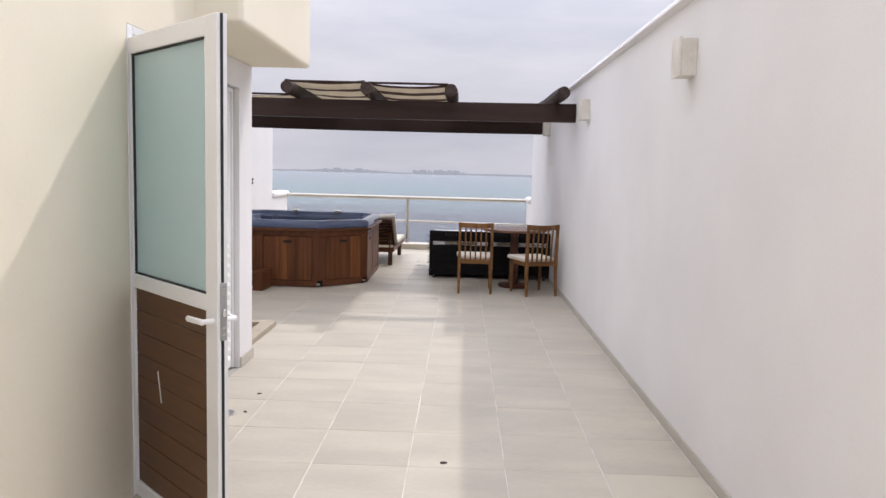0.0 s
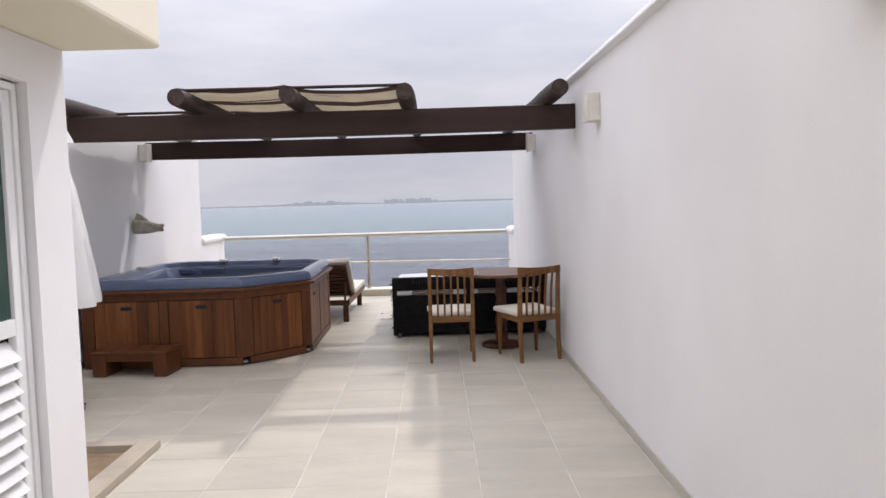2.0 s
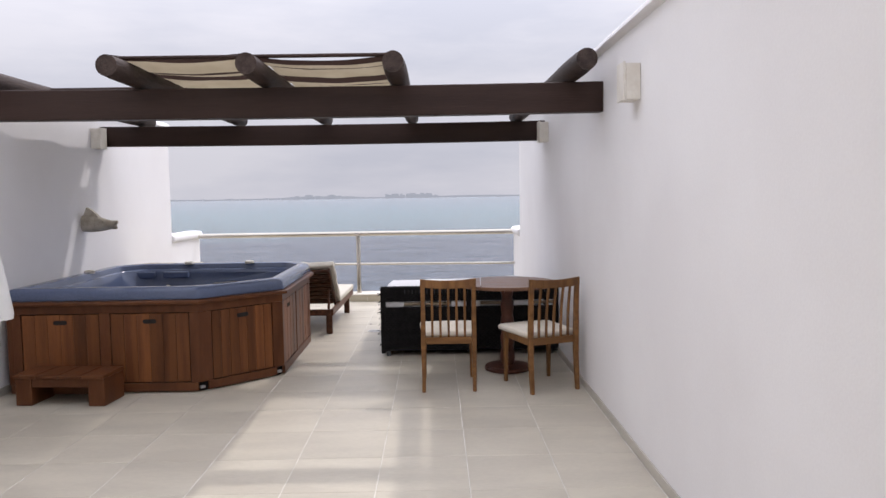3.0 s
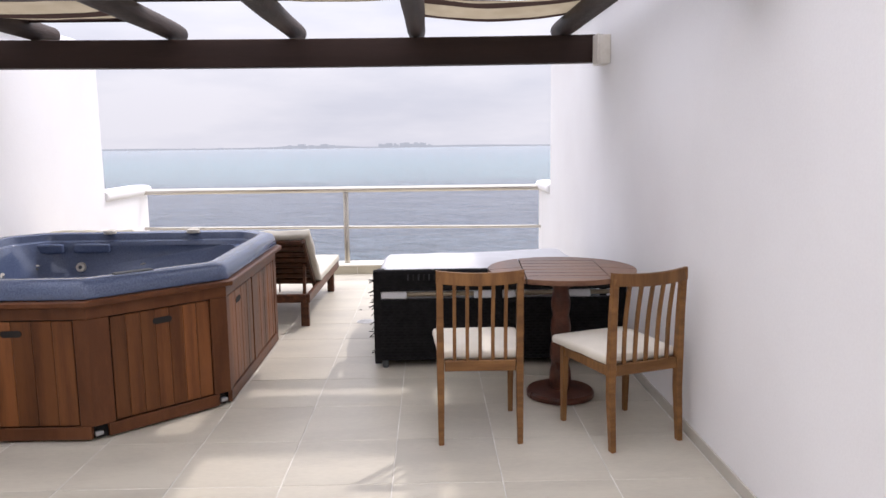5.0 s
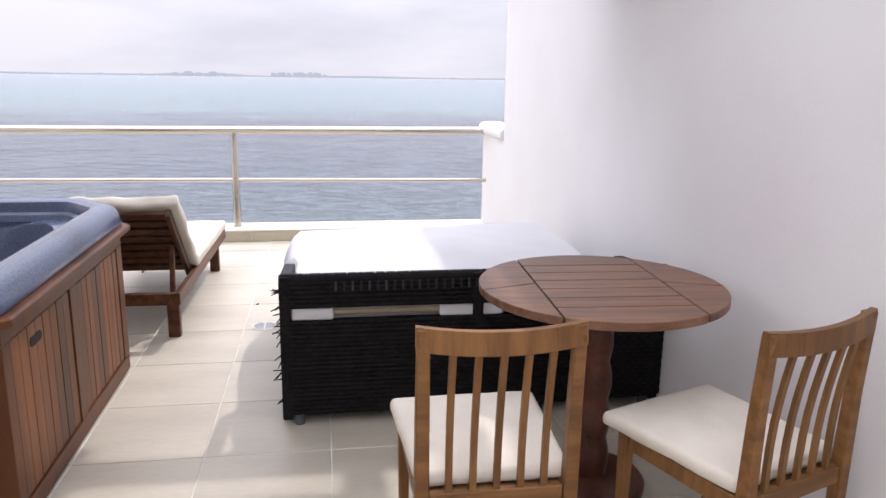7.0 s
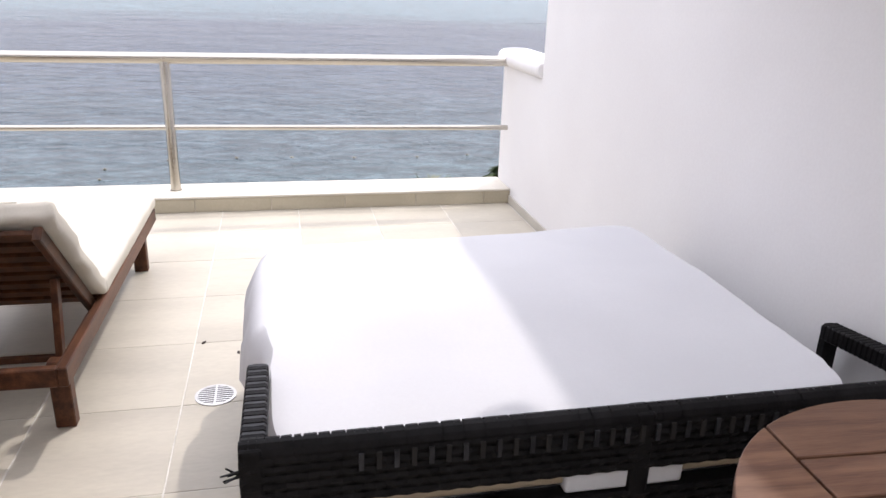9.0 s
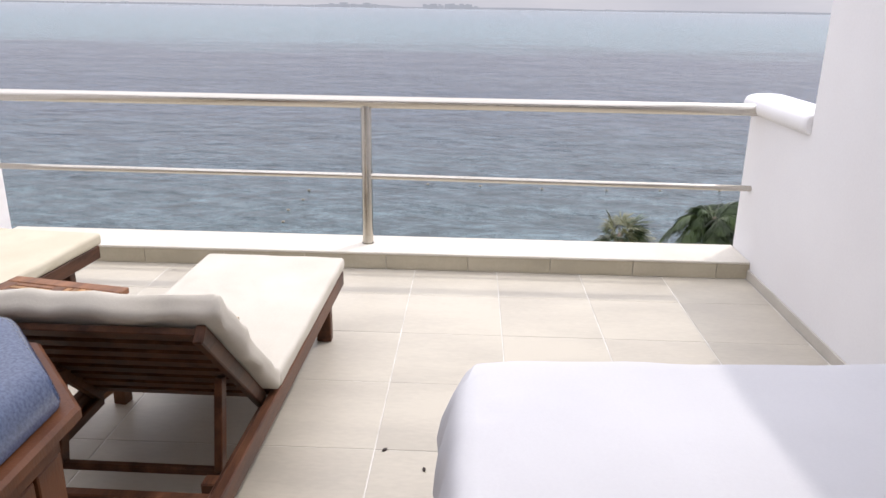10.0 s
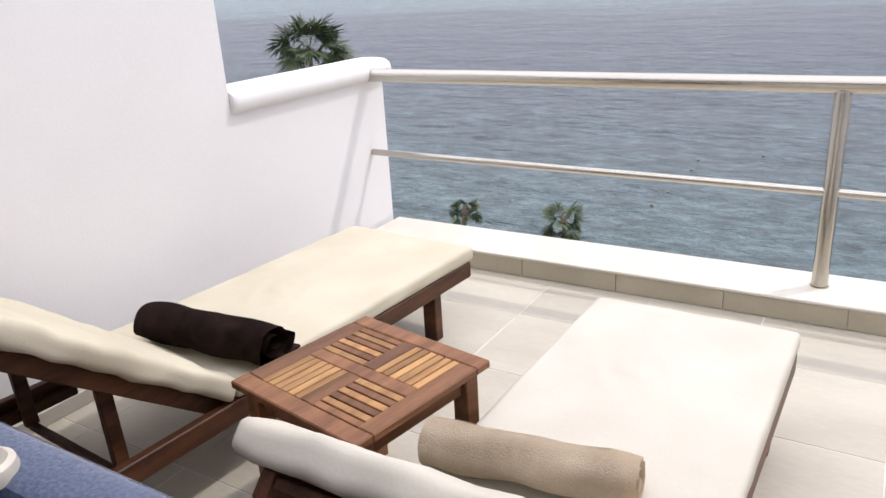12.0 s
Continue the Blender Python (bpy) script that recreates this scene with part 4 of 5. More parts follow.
solid("floor_house", box(-3.3, HX - 0.001, -3.0, 6.25, -0.28, -0.002), SLAB, "plain grey floor inside the house", "floor", "structure")
solid("ceiling_house", box(-3.3, HX - 0.181, -3.0, 4.57, 2.45, 2.5), WHITE, "plain white ceiling inside the house", "ceiling", "structure")

# louvred side door
side = tagged(new("door_2"), "closed white side door, dark glass over white louvres", "door", kind="structure")
side.matrix_basis = pose(HWX - 0.055, LD0 + 0.012, 0.012)
SW, SH = LD1 - LD0 - 0.024, LDT - 0.022
for nm, (y0, y1, z0, z1) in (("jamb", (0, 0.035, 0, SH)), ("jamb", (SW - 0.035, SW, 0, SH)), ("head", (0.0355, SW - 0.0355, SH - 0.035, SH))):
    part(nm, box(-0.05, 0.012, y0, y1, z0, z1, 0.003, 1), ALU, side)
for y0, y1, z0, z1 in ((0.037, 0.10, 0.005, SH - 0.037), (SW - 0.10, SW - 0.037, 0.005, SH - 0.037)):
    part("stile", box(-0.04, 0.0, y0, y1, z0, z1, 0.003, 1), ALU, side)
for z0, z1 in ((0.005, 0.085), (1.075, 1.15), (SH - 0.10, SH - 0.037)):
    part("rail", box(-0.04, 0.0, 0.1005, SW - 0.1005, z0, z1, 0.003, 1), ALU, side)
part("pane", box(-0.024, -0.018, 0.1005, SW - 0.1005, 1.1505, SH - 0.1005), DARK_GLASS, side, "dark green glass")
# near-black sheet for the shade behind the louvres
part("backing", box(-0.055, -0.05, 0.036, SW - 0.036, 0.0, SH - 0.036), CAVITY_SHADE, side)
for k in range(13):
    z = 0.125 + k * 0.0735
    part("louvre", box(-0.054, 0.054, 0.101, SW - 0.101, -0.004, 0.004, 0.002, 1, m=Matrix.Translation((-0.016, 0, z)) @ Matrix.Rotation(radians(52), 4, "Y")), ALU, side, "white louvre blade")


# ---------------------------------------------------------------- drains
def drain(x, y, r):
    d = thing("floor_drain", pose(x, y, 0.0), "round steel floor drain with a slotted grate", "drain", "floor drains")
    part("rim", loft([[(rr * math.cos(2 * math.pi * k / 32), rr * math.sin(2 * math.pi * k / 32), z) for k in range(32)] for rr, z in ((r, 0.001), (r, 0.004), (r * 0.86, 0.0045), (r * 0.86, 0.001))], cap=False), GRATE, d, smooth=True)
    # thin near-black disc paints the shade of the drain's depth
    part("well", rod((0, 0, 0.0008), (0, 0, 0.0018), r * 0.87, segments=32), CAVITY_SHADE, d)
    for k in range(-4, 5):
        yy = k * r * 0.19
        half = math.sqrt(max(0.0, (r * 0.87) ** 2 - yy ** 2))
        part("grate_bar", box(-half, half, yy - r * 0.05, yy + r * 0.05, 0.0018, 0.0042), GRATE, d)
    part("cross_bar", box(-r * 0.05, r * 0.05, -r * 0.86, r * 0.86, 0.0018, 0.0043), GRATE, d)


drain(-0.935, 12.94, 0.082)
drain(-1.80, 4.95, 0.09)


# ---------------------------------------------------------------- dining chairs and table
def chair(m, label):
    c = thing("dining_chair", m, label, "chair", "chairs at the round table")
    for x in (-0.212, 0.212):
        bm = bmesh.new()
        # back leg, leaning back above the seat
        path = [(0.0, -0.025, 0.030, 0.036), (0.30, 0.0, 0.038, 0.042), (0.46, 0.0, 0.040, 0.044), (0.70, -0.006, 0.037, 0.039), (0.945, -0.02, 0.034, 0.036)]
        loops = []
        for z, y, wx, wy in path:
            loops.append([(x - wx / 2, y - wy / 2, z), (x + wx / 2, y - wy / 2, z), (x + wx / 2, y + wy / 2, z), (x - wx / 2, y + wy / 2, z)])
        loft(loops, bm=bm)
        bmesh.ops.bevel(bm, geom=bm.edges[:], offset=0.004, segments=1, affect="EDGES")
        part("back_leg", bm, CHAIR_RAIL_WOOD, c)
        bm = loft([[(x - 0.014, 0.455, 0), (x + 0.014, 0.455, 0), (x + 0.014, 0.483, 0), (x - 0.014, 0.483, 0)],
                   [(x - 0.02, 0.445, 0.452), (x + 0.02, 0.445, 0.452), (x + 0.02, 0.487, 0.452), (x - 0.02, 0.487, 0.452)]])
        bmesh.ops.bevel(bm, geom=bm.edges[:], offset=0.004, segments=1, affect="EDGES")
        part("front_leg", bm, CHAIR_WOOD, c)
        part("side_rail", box(x - 0.012, x + 0.012, 0.022, 0.444, 0.398, 0.452, 0.003, 1), CHAIR_WOOD, c)
    part("front_rail", box(-0.190, 0.190, 0.452, 0.476, 0.398, 0.452, 0.003, 1), CHAIR_RAIL_WOOD, c)
    part("back_rail", box(-0.190, 0.190, -0.013, 0.013, 0.402, 0.460, 0.003, 1), CHAIR_RAIL_WOOD, c)
    part("seat_board", box(-0.19, 0.19, 0.022, 0.45, 0.438, 0.451), CHAIR_WOOD, c)
    # curved top rail
    loops = []
    for k in range(15):
        u = -0.232 + 0.464 * k / 14
        y = -0.02 - 0.028 * (1 - (u / 0.232) ** 2)
        dz = -0.012 * (1 - (u / 0.232) ** 2)
        loops.append([(u, y - 0.013, 0.885 + dz), (u, y + 0.013, 0.885 + dz), (u, y + 0.011, 0.951 + dz), (u, y - 0.011, 0.951 + dz)])
    part("top_rail", loft(loops), CHAIR_WOOD, c, "curved top rail")
    for k in range(5):
        u = -0.136 + 0.068 * k
        y1 = -0.02 - 0.028 * (1 - (u / 0.232) ** 2)
        bm = bmesh.new()
        loops = []
        for q in range(7):
            f = q / 6
            y = 0.0 + (y1 - 0.0) * f - 0.022 * math.sin(math.pi * f) * -0.6
            z = 0.456 + (0.882 - 0.456) * f
            loops.append([(u - 0.0095, y - 0.007, z), (u + 0.0095, y - 0.007, z), (u + 0.0095, y + 0.007, z), (u - 0.0095, y + 0.007, z)])
        loft(loops, bm=bm)
        part("back_slat", bm, CHAIR_WOOD, c)
    pad = cushion(-0.254, 0.254, 0.026, 0.55, 0.453, 0.502, 0.024, 9, 9, 0.014, seed=3)
    for v in pad.verts:
        v.co.x *= 0.87 + 0.13 * v.co.y / 0.55
    part("seat_cushion", pad, CUSHION, c, "off-white cotton cushion", True)
    return c


first = chair(pose(-0.075, 10.10, 0), "warm brown teak dining chair with slatted back and off-white cushion")
copy_thing(first, pose(0.792, 10.03, 0, 0, 0, 20.5))

table = thing("round_table", pose(0.487, 10.845, 0, 0, 0, -3), "round dark mahogany table on a turned pedestal", "table")
R, TZ0, TZ1 = 0.46, 0.797, 0.827


def disc_piece(inside):
    """Piece of the round top: the points of a half-plane set."""
    own = loft([[(R * math.cos(2 * math.pi * k / 72), R * math.sin(2 * math.pi * k / 72), z) for k in range(72)] for z in (TZ0, TZ1)])
    for co, no in inside:
        bmesh.ops.bisect_plane(own, geom=own.verts[:] + own.edges[:] + own.faces[:], plane_co=(*co, 0), plane_no=(*no, 0), clear_outer=True)
        edges = [e for e in own.edges if e.is_boundary]
        if edges:
            bmesh.ops.holes_fill(own, edges=edges)
    bmesh.ops.bevel(own, geom=[e for e in own.edges if e.calc_face_angle(0) > 0.5], offset=0.002, segments=1, affect="EDGES")
    return own


g = 0.0032
for k in range(5):
    y0, y1 = -0.285 + k * 0.114, -0.285 + (k + 1) * 0.114
    # planks between two slanted end boards
    part("top_plank", disc_piece([((0, y1 - g), (0, 1)), ((0, y0 + g), (0, -1)), ((0.245 - g, 0), (1, 0)), ((-0.245 + g, 0), (-1, 0))]), TABLE_WOOD, table)
for sg in (-1, 1):
    # each end is two boards that meet in a slanting joint
    part("end_board", disc_piece([((sg * (0.245 + g), 0), (-sg, 0)), ((sg * 0.245, 0.02 + g), (-0.35 * sg, -1))]), TABLE_WOOD, table)
    part("end_board", disc_piece([((sg * (0.245 + g), 0), (-sg, 0)), ((sg * 0.245, 0.02 - g), (0.35 * sg, 1))]), TABLE_WOOD, table)
    part("rim_board", disc_piece([((0, sg * (0.285 + g)), (0, -sg)), ((0.245 - g, 0), (1, 0)), ((-0.245 + g, 0), (-1, 0))]), TABLE_WOOD, table)
part("bearer", box(-0.30, 0.30, -0.035, 0.035, 0.762, 0.7965, 0.004, 1), PEDESTAL_WOOD, table)
part("bearer", box(-0.035, 0.035, -0.30, 0.30, 0.761, 0.7955, 0.004, 1), PEDESTAL_WOOD, table)
prof = [(0.062, 0.05)]
for k in range(1, 45):
    f = k / 44
    prof.append((0.046 + 0.013 * abs(math.sin(f * math.pi * 4.5)) + 0.012 * (1 - f), 0.05 + f * 0.712))
part("pedestal", lathe(prof, 28), PEDESTAL_WOOD, table, "turned pedestal with swelling rings", True)
part("foot_disc", lathe([(0.20, 0.0), (0.215, 0.006), (0.215, 0.03), (0.205, 0.042), (0.12, 0.05), (0.06, 0.052)], 40), PEDESTAL_WOOD, table, "round flat foot", True)


# ---------------------------------------------------------------- wicker day bed
bed = thing("wicker_daybed", pose(-0.745, 11.49, 0), "black woven wicker daybed frame with frayed strands", "daybed")
BW, BD = 1.82, 1.56


def woven(width, z0, z1, thick, pitch, lean=0.0):
    """Woven panel: flat bands that pass over and under upright ones."""
    own = bmesh.new()
    rows = int((z1 - z0) / pitch)
    cols = int(width / 0.046)
    for r in range(rows):
        z = z0 + (r + 0.5) * (z1 - z0) / rows
        h = 0.44 * (z1 - z0) / rows
        pts = []
        for c in range(cols * 2 + 1):
            x = width * c / (cols * 2)
            y = 0.0022 * math.cos(math.pi * (c + r))
            pts.append((x, y - thick))
        lo = [own.verts.new((x, y, z - h)) for x, y in pts]
        md = [own.verts.new((x, y - 0.003, z)) for x, y in pts]
        hi = [own.verts.new((x, y, z + h)) for x, y in pts]
        for a, b in ((lo, md), (md, hi)):
            for i in range(len(pts) - 1):
                own.faces.new((a[i], a[i + 1], b[i + 1], b[i]))
    return own


# back panel, with a slot along it
part("back_core", box(0.01, BW - 0.01, 0.008, 0.055, 0.06, 0.50), WICKER, bed)
part("back_core", box(0.01, BW - 0.01, 0.008, 0.055, 0.565, 0.70), WICKER, bed)
part("back_weave", woven(BW, 0.055, 0.505, -0.002, 0.021), WICKER, bed, "woven black wicker")
part("back_weave", woven(BW, 0.562, 0.690, -0.002, 0.021), WICKER, bed, "woven black wicker")
for x in (0.0, BW - 0.05, 0.875):
    part("post", box(x, x + 0.05, 0.0, 0.06, 0.03, 0.71, 0.008, 2), WICKER, bed)
for x in (0.05, BW - 0.10):
    part("foot", rod((x + 0.025, 0.03, 0), (x + 0.025, 0.03, 0.06), 0.022, 0.026, 12), DARK_PLASTIC, bed)
    part("foot", rod((x + 0.025, BD - 0.05, 0), (x + 0.025, BD - 0.05, 0.06), 0.022, 0.026, 12), DARK_PLASTIC, bed)
part("slot_rail", rod((0.052, 0.048, 0.532), (BW - 0.052, 0.048, 0.532), 0.017, segments=12), surface("bare_beige_rail", (0.36, 0.29, 0.20), rough=0.6), bed, "bare beige rail in the slot", True)
# wrapped top roll with single strands
part("top_roll", rod((0.0, 0.03, 0.690), (BW, 0.03, 0.690), 0.024, segments=14), WICKER, bed, smooth=True)
rng = random.Random(5)
for k in range(116):
    x = 0.012 + k * (BW - 0.024) / 115
    lp = []
    for q in range(9):
        a = math.pi * (-0.30 + 1.35 * q / 8)
        lp.append((0.03 + 0.0285 * math.cos(a) * -1, 0.690 + 0.0285 * math.sin(a)))
    own = bmesh.new()
    w = 0.0073
    skew = rng.uniform(-0.006, 0.006)
    a = [own.verts.new((x - w + skew * i / 8, y, z)) for i, (y, z) in enumerate(lp)]
    b = [own.verts.new((x + w + skew * i / 8, y, z + 0.001)) for i, (y, z) in enumerate(lp)]
    for i in range(8):
        own.faces.new((a[i], a[i + 1], b[i + 1], b[i]))
    part("strand", own, WICKER, bed)
for k in range(40):
    x = 0.25 + k * (BW - 0.35) / 39
    # every other block is near-black, painted as the shade of a gap
    part("gap_strand", box(x - 0.0055, x + 0.0055, -0.006, -0.001, 0.642, 0.684), CAVITY_SHADE if k % 2 else WICKER_GREY, bed)
# sides and front
for x0, x1, hz in ((0.0, 0.05, 0.56), (BW - 0.05, BW, 0.44)):
    part("side_panel", box(x0, x1, 0.062, BD, 0.06, hz - 0.14, 0.01, 2), WICKER, bed)
    part("side_rail", box(x0, x1, 0.40, BD, hz - 0.13, hz - 0.06, 0.015, 2), WICKER_GREY, bed)
    for yy in (0.40, BD - 0.06):
        part("side_post", box(x0, x1, yy, yy + 0.06, hz - 0.139, hz - 0.131), WICKER, bed)
for x, mt, lb in ((0.028, WICKER_GREY, "worn grey wrapped wicker arm"), (BW - 0.06, WICKER, "black wicker arm loop")):
    bm = bmesh.new()
    bar((x, 0.47, 0.40), (x, 0.47, 0.625), 0.05, 0.05, 0.012, bm)
    bar((x, 0.495, 0.624), (x, 0.05, 0.674), 0.05, 0.048, 0.012, bm)
    arm = part("arm", bm, mt, bed, lb)
    for k in range(22):
        f = (k + 0.5) / 22
        yy, zz = 0.48 - 0.42 * f, 0.625 + 0.049 * f
        part("wrap", box(x - 0.028, x + 0.028, yy - 0.011, yy + 0.011, zz - 0.027, zz + 0.027, 0.006, 1), WICKER if k % 2 else mt, arm)
part("front_panel", box(0.052, BW - 0.052, BD - 0.05, BD, 0.06, 0.38, 0.01, 2), WICKER, bed)
part("deck", box(0.052, BW - 0.052, 0.062, BD - 0.052, 0.33, 0.37), WICKER, bed)
for k in range(26):
    z = rng.uniform(0.10, 0.66)
    d = rng.uniform(0.012, 0.04)
    bm = rod((0.0, rng.uniform(0.005, 0.05), z), (-d, rng.uniform(-0.02, 0.05), z - rng.uniform(-0.005, 0.03)), 0.0035, 0.002, 6)
    part("frayed_strand", bm, WICKER if k % 4 else WICKER_GREY, bed)

# the mattress with its loose white sheet
mat = bmesh.new()
nx, ny = 46, 46
x0, x1, y0, y1 = -0.73, 0.88, 11.575, 13.04


def sheet_z(u, v):
    """Height of the sheet over the mattress; u, v from 0 to 1."""
    edge = min(u, 1 - u) * (x1 - x0)
    edgev = min(v, 1 - v) * (y1 - y0)
    e = min(edge, edgev)
    k = min(1.0, e / 0.05)
    rim = math.sqrt(max(0.0, 1 - (1 - k) ** 2))
    return 0.372 + (0.238 + 0.035 * u) * rim + 0.014 * noise.noise((u * 3, v * 3, 1)) + 0.004 * noise.noise((u * 11, v * 11, 4)) + 0.035 * max(0, u - 0.75) * (v > 0.1)


rows = []
for j in range(ny + 1):
    v = 0.5 - 0.5 * math.cos(math.pi * j / ny)
    row = []
    for i in range(nx + 1):
        u = 0.5 - 0.5 * math.cos(math.pi * i / nx)
        x, y = x0 + (x1 - x0) * u, y0 + (y1 - y0) * v
        cx = 0.065 * (abs(2 * v - 1) ** 12) * (2 * u - 1)
        cy = 0.065 * (abs(2 * u - 1) ** 12) * (2 * v - 1)
        z = sheet_z(u, v)
        side_fold = 0.012 * math.sin(v * 40 + 2 * noise.noise((v * 6, 0, 0))) * (1 if min(u, 1 - u) < 0.01 else 0)
        drape = 0.055 * max(0.0, 1 - u / 0.06) * min(1.0, max(0.0, (v - 0.38) / 0.12))
        crease = 0.010 * noise.noise((x * 14, y * 14, z * 18)) * max(0.0, 1 - u / 0.12) * (v > 0.3)
        row.append(mat.verts.new((x - cx + side_fold - drape + crease, y - cy, z + crease)))
    rows.append(row)
for j in range(ny):
    for i in range(nx):
        mat.faces.new((rows[j][i], rows[j][i + 1], rows[j + 1][i + 1], rows[j + 1][i]))
rim_edges = [e for e in mat.edges if e.is_boundary]
got = bmesh.ops.extrude_edge_only(mat, edges=rim_edges)
for v in got["geom"]:
    if isinstance(v, bmesh.types.BMVert):
        v.co.z = 0.371
mattress = thing("mattress", pose(0, 0, 0), "thick mattress under a smooth white sheet on the daybed", "mattress")
part("sheet", mat, SHEET, mattress, "loose white sheet", True)
part("filling", box(x0 + 0.03, x1 - 0.03, y0 + 0.03, y1 - 0.03, 0.3715, 0.56, 0.03, 3), CANVAS, mattress)
for k, (a, b) in enumerate(((-0.692, -0.505), (-0.025, 0.275), (0.62, 0.82))):
    part("sheet_tuck", cushion(a, b, 11.505, 11.573, 0.502, 0.560, 0.012, 6, 3, 0.004, seed=k), SHEET, mattress, "white sheet bulging through the slot", True)


# ---------------------------------------------------------------- loungers
def lounger(m, width, angle, label, cloth_mat, foot, hinge, blen=0.70, leg_back=0.34):
    """Local y runs from the head (0) to the foot; the back lifts by angle about the hinge."""
    l = thing("sun_lounger", m, label, "sun lounger", "sun loungers")
    zt, rail_h = 0.318, 0.075
    for x in (0.0, width - 0.035):
        part("side_rail", box(x, x + 0.035, 0, foot, zt - rail_h, zt, 0.004, 1), LOUNGER_WOOD, l)
        for y in (0.13, foot - leg_back):
            part("leg", box(x - 0.002 if x else x + 0.036, x + 0.034 if x == 0 else x + 0.07, y, y + 0.052, 0, zt - rail_h + 0.03, 0.004, 1,
                            m=Matrix.Translation((0.036 if x == 0 else -0.072, 0, 0))), LOUNGER_WOOD, l)
    part("head_rail", box(0.036, width - 0.036, 0.0, 0.035, zt - rail_h, zt - 0.002, 0.004, 1), LOUNGER_WOOD, l)
    part("foot_rail", box(0.036, width - 0.036, foot - 0.035, foot, zt - rail_h, zt - 0.002, 0.004, 1), LOUNGER_WOOD, l)
    count = int((foot - 0.04 - hinge) / 0.09)
    for k in range(count):
        y = hinge + k * 0.09
        part("slat", box(0.0365, width - 0.0365, y, y + 0.06, zt - 0.022, zt - 0.003, 0.003, 1), LOUNGER_WOOD, l)
    tilt = Matrix.Translation((0, hinge, zt - 0.01)) @ Matrix.Rotation(-radians(angle), 4, "X")
    for x in (0.045, width - 0.075):
        part("back_rail", box(x, x + 0.03, -blen, 0, -0.055, 0.0, 0.004, 1, m=tilt), LOUNGER_WOOD, l)
    for k in range(int(blen / 0.085)):
        y = -blen + 0.01 + k * 0.085
        part("back_slat", box(0.0755, width - 0.0755, y, y + 0.055, -0.03, -0.008, 0.003, 1, m=tilt), LOUNGER_WOOD, l)
    pivot = tilt @ Vector((0, -blen * 0.52, -0.05))
    low = hinge - 0.36
    for x in (0.085, width - 0.11):
        bm = bmesh.new()
        bar((x + 0.012, pivot.y, pivot.z), (x + 0.012, low, zt - 0.09), 0.026, 0.045, 0.003, bm)
        part("prop", bm, LOUNGER_WOOD, l)
    part("prop_bar", bar((0.09, low, zt - 0.095), (width - 0.09, low, zt - 0.095), 0.026, 0.026, 0.004), LOUNGER_WOOD, l)
    for x in (0.0365, width - 0.066):
        part("notch_rail", box(x, x + 0.03, 0.05, 0.62, zt - rail_h - 0.005, zt - 0.04, 0.004, 1), LOUNGER_WOOD, l)
    part("seat_pad", cushion(-0.012, width + 0.003, hinge + 0.012, foot + 0.03, zt, zt + 0.068, 0.024, 10, 20, 0.006, seed=width), cloth_mat, l, "canvas pad", True)
    bm = cushion(-0.035, width, -blen - 0.03, -0.01, 0.002, 0.078, 0.028, 12, 14, 0.010, seed=width + 5, wrinkle=0.019)
    bmesh.ops.transform(bm, matrix=tilt, verts=bm.verts[:])
    part("back_pad", bm, cloth_mat, l, "wrinkled canvas back pad", True)
    return l


lounger(pose(-2.10, 12.67, 0, 0, 0, -0.8), 0.71, 44, "teak sun lounger with raised back and off-white canvas pad", CANVAS, 1.90, 0.63, 0.70, 0.19)
lounger(pose(-3.693, 12.73, 0, 0, 0, -4.0), 0.735, 38, "teak sun lounger with low raised back and cream canvas pad", CANVAS_YELLOW, 2.20, 0.79, 0.82, 0.25)


def towel(p, turn, length, r, material, label):
    """A rolled towel: a spiral of cloth, pressed a little flat."""
    t = thing("rolled_towel", pose(*p, 0, 0, turn), label, "towel", "rolled towels")
    steps = 70
    own = bmesh.new()
    rows = []
    for j in range(15):
        x = -length / 2 + length * j / 14
        row = []
        for k in range(steps + 1):
            f = k / steps
            a = 2 * math.pi * 2.3 * f
            rr = r * (0.22 + 0.78 * f) + (0.003 + 0.018 * f) * noise.noise((x * 7, math.cos(a) * 1.2 + r * 40, math.sin(a) * 1.2)) + 0.004 * noise.noise((x * 14, a, r))
            rr += 0.004 * math.sin(j * 2.1) * (j in (0, 14))
            row.append(own.verts.new((x + 0.006 * noise.noise((a, j in (0, 14), 3)), rr * math.cos(a - 1.9) * 1.12, r * 0.9 + rr * math.sin(a - 1.9) * 0.9)))
        rows.append(row)
    for j in range(14):
        for k in range(steps):
            own.faces.new((rows[j][k], rows[j][k + 1], rows[j + 1][k + 1], rows[j + 1][k]))
    bmesh.ops.solidify(own, geom=own.faces[:], thickness=r * 0.24)
    part("roll", own, material, t, smooth=True)
    own = box(-length / 2 + 0.01, length / 2 - 0.012, r * 0.1, r * 1.5, 0.004, 0.016, 0.004, 2)
    part("loose_end", own, material, t)
    return t


towel((-3.13, 13.60, 0.390), 3, 0.58, 0.091, BROWN_TOWEL, "dark brown terry towel rolled up on a lounger pad")
towel((-1.845, 13.44, 0.390), 8, 0.54, 0.080, TAN_TOWEL, "tan terry towel rolled up on a lounger pad")

# side table between the loungers
st = thing("side_table", pose(-2.43, 13.545, 0, 0, 0, -10.5), "square teak side table with slats in four fields", "side table")
S, TH = 0.27, 0.511
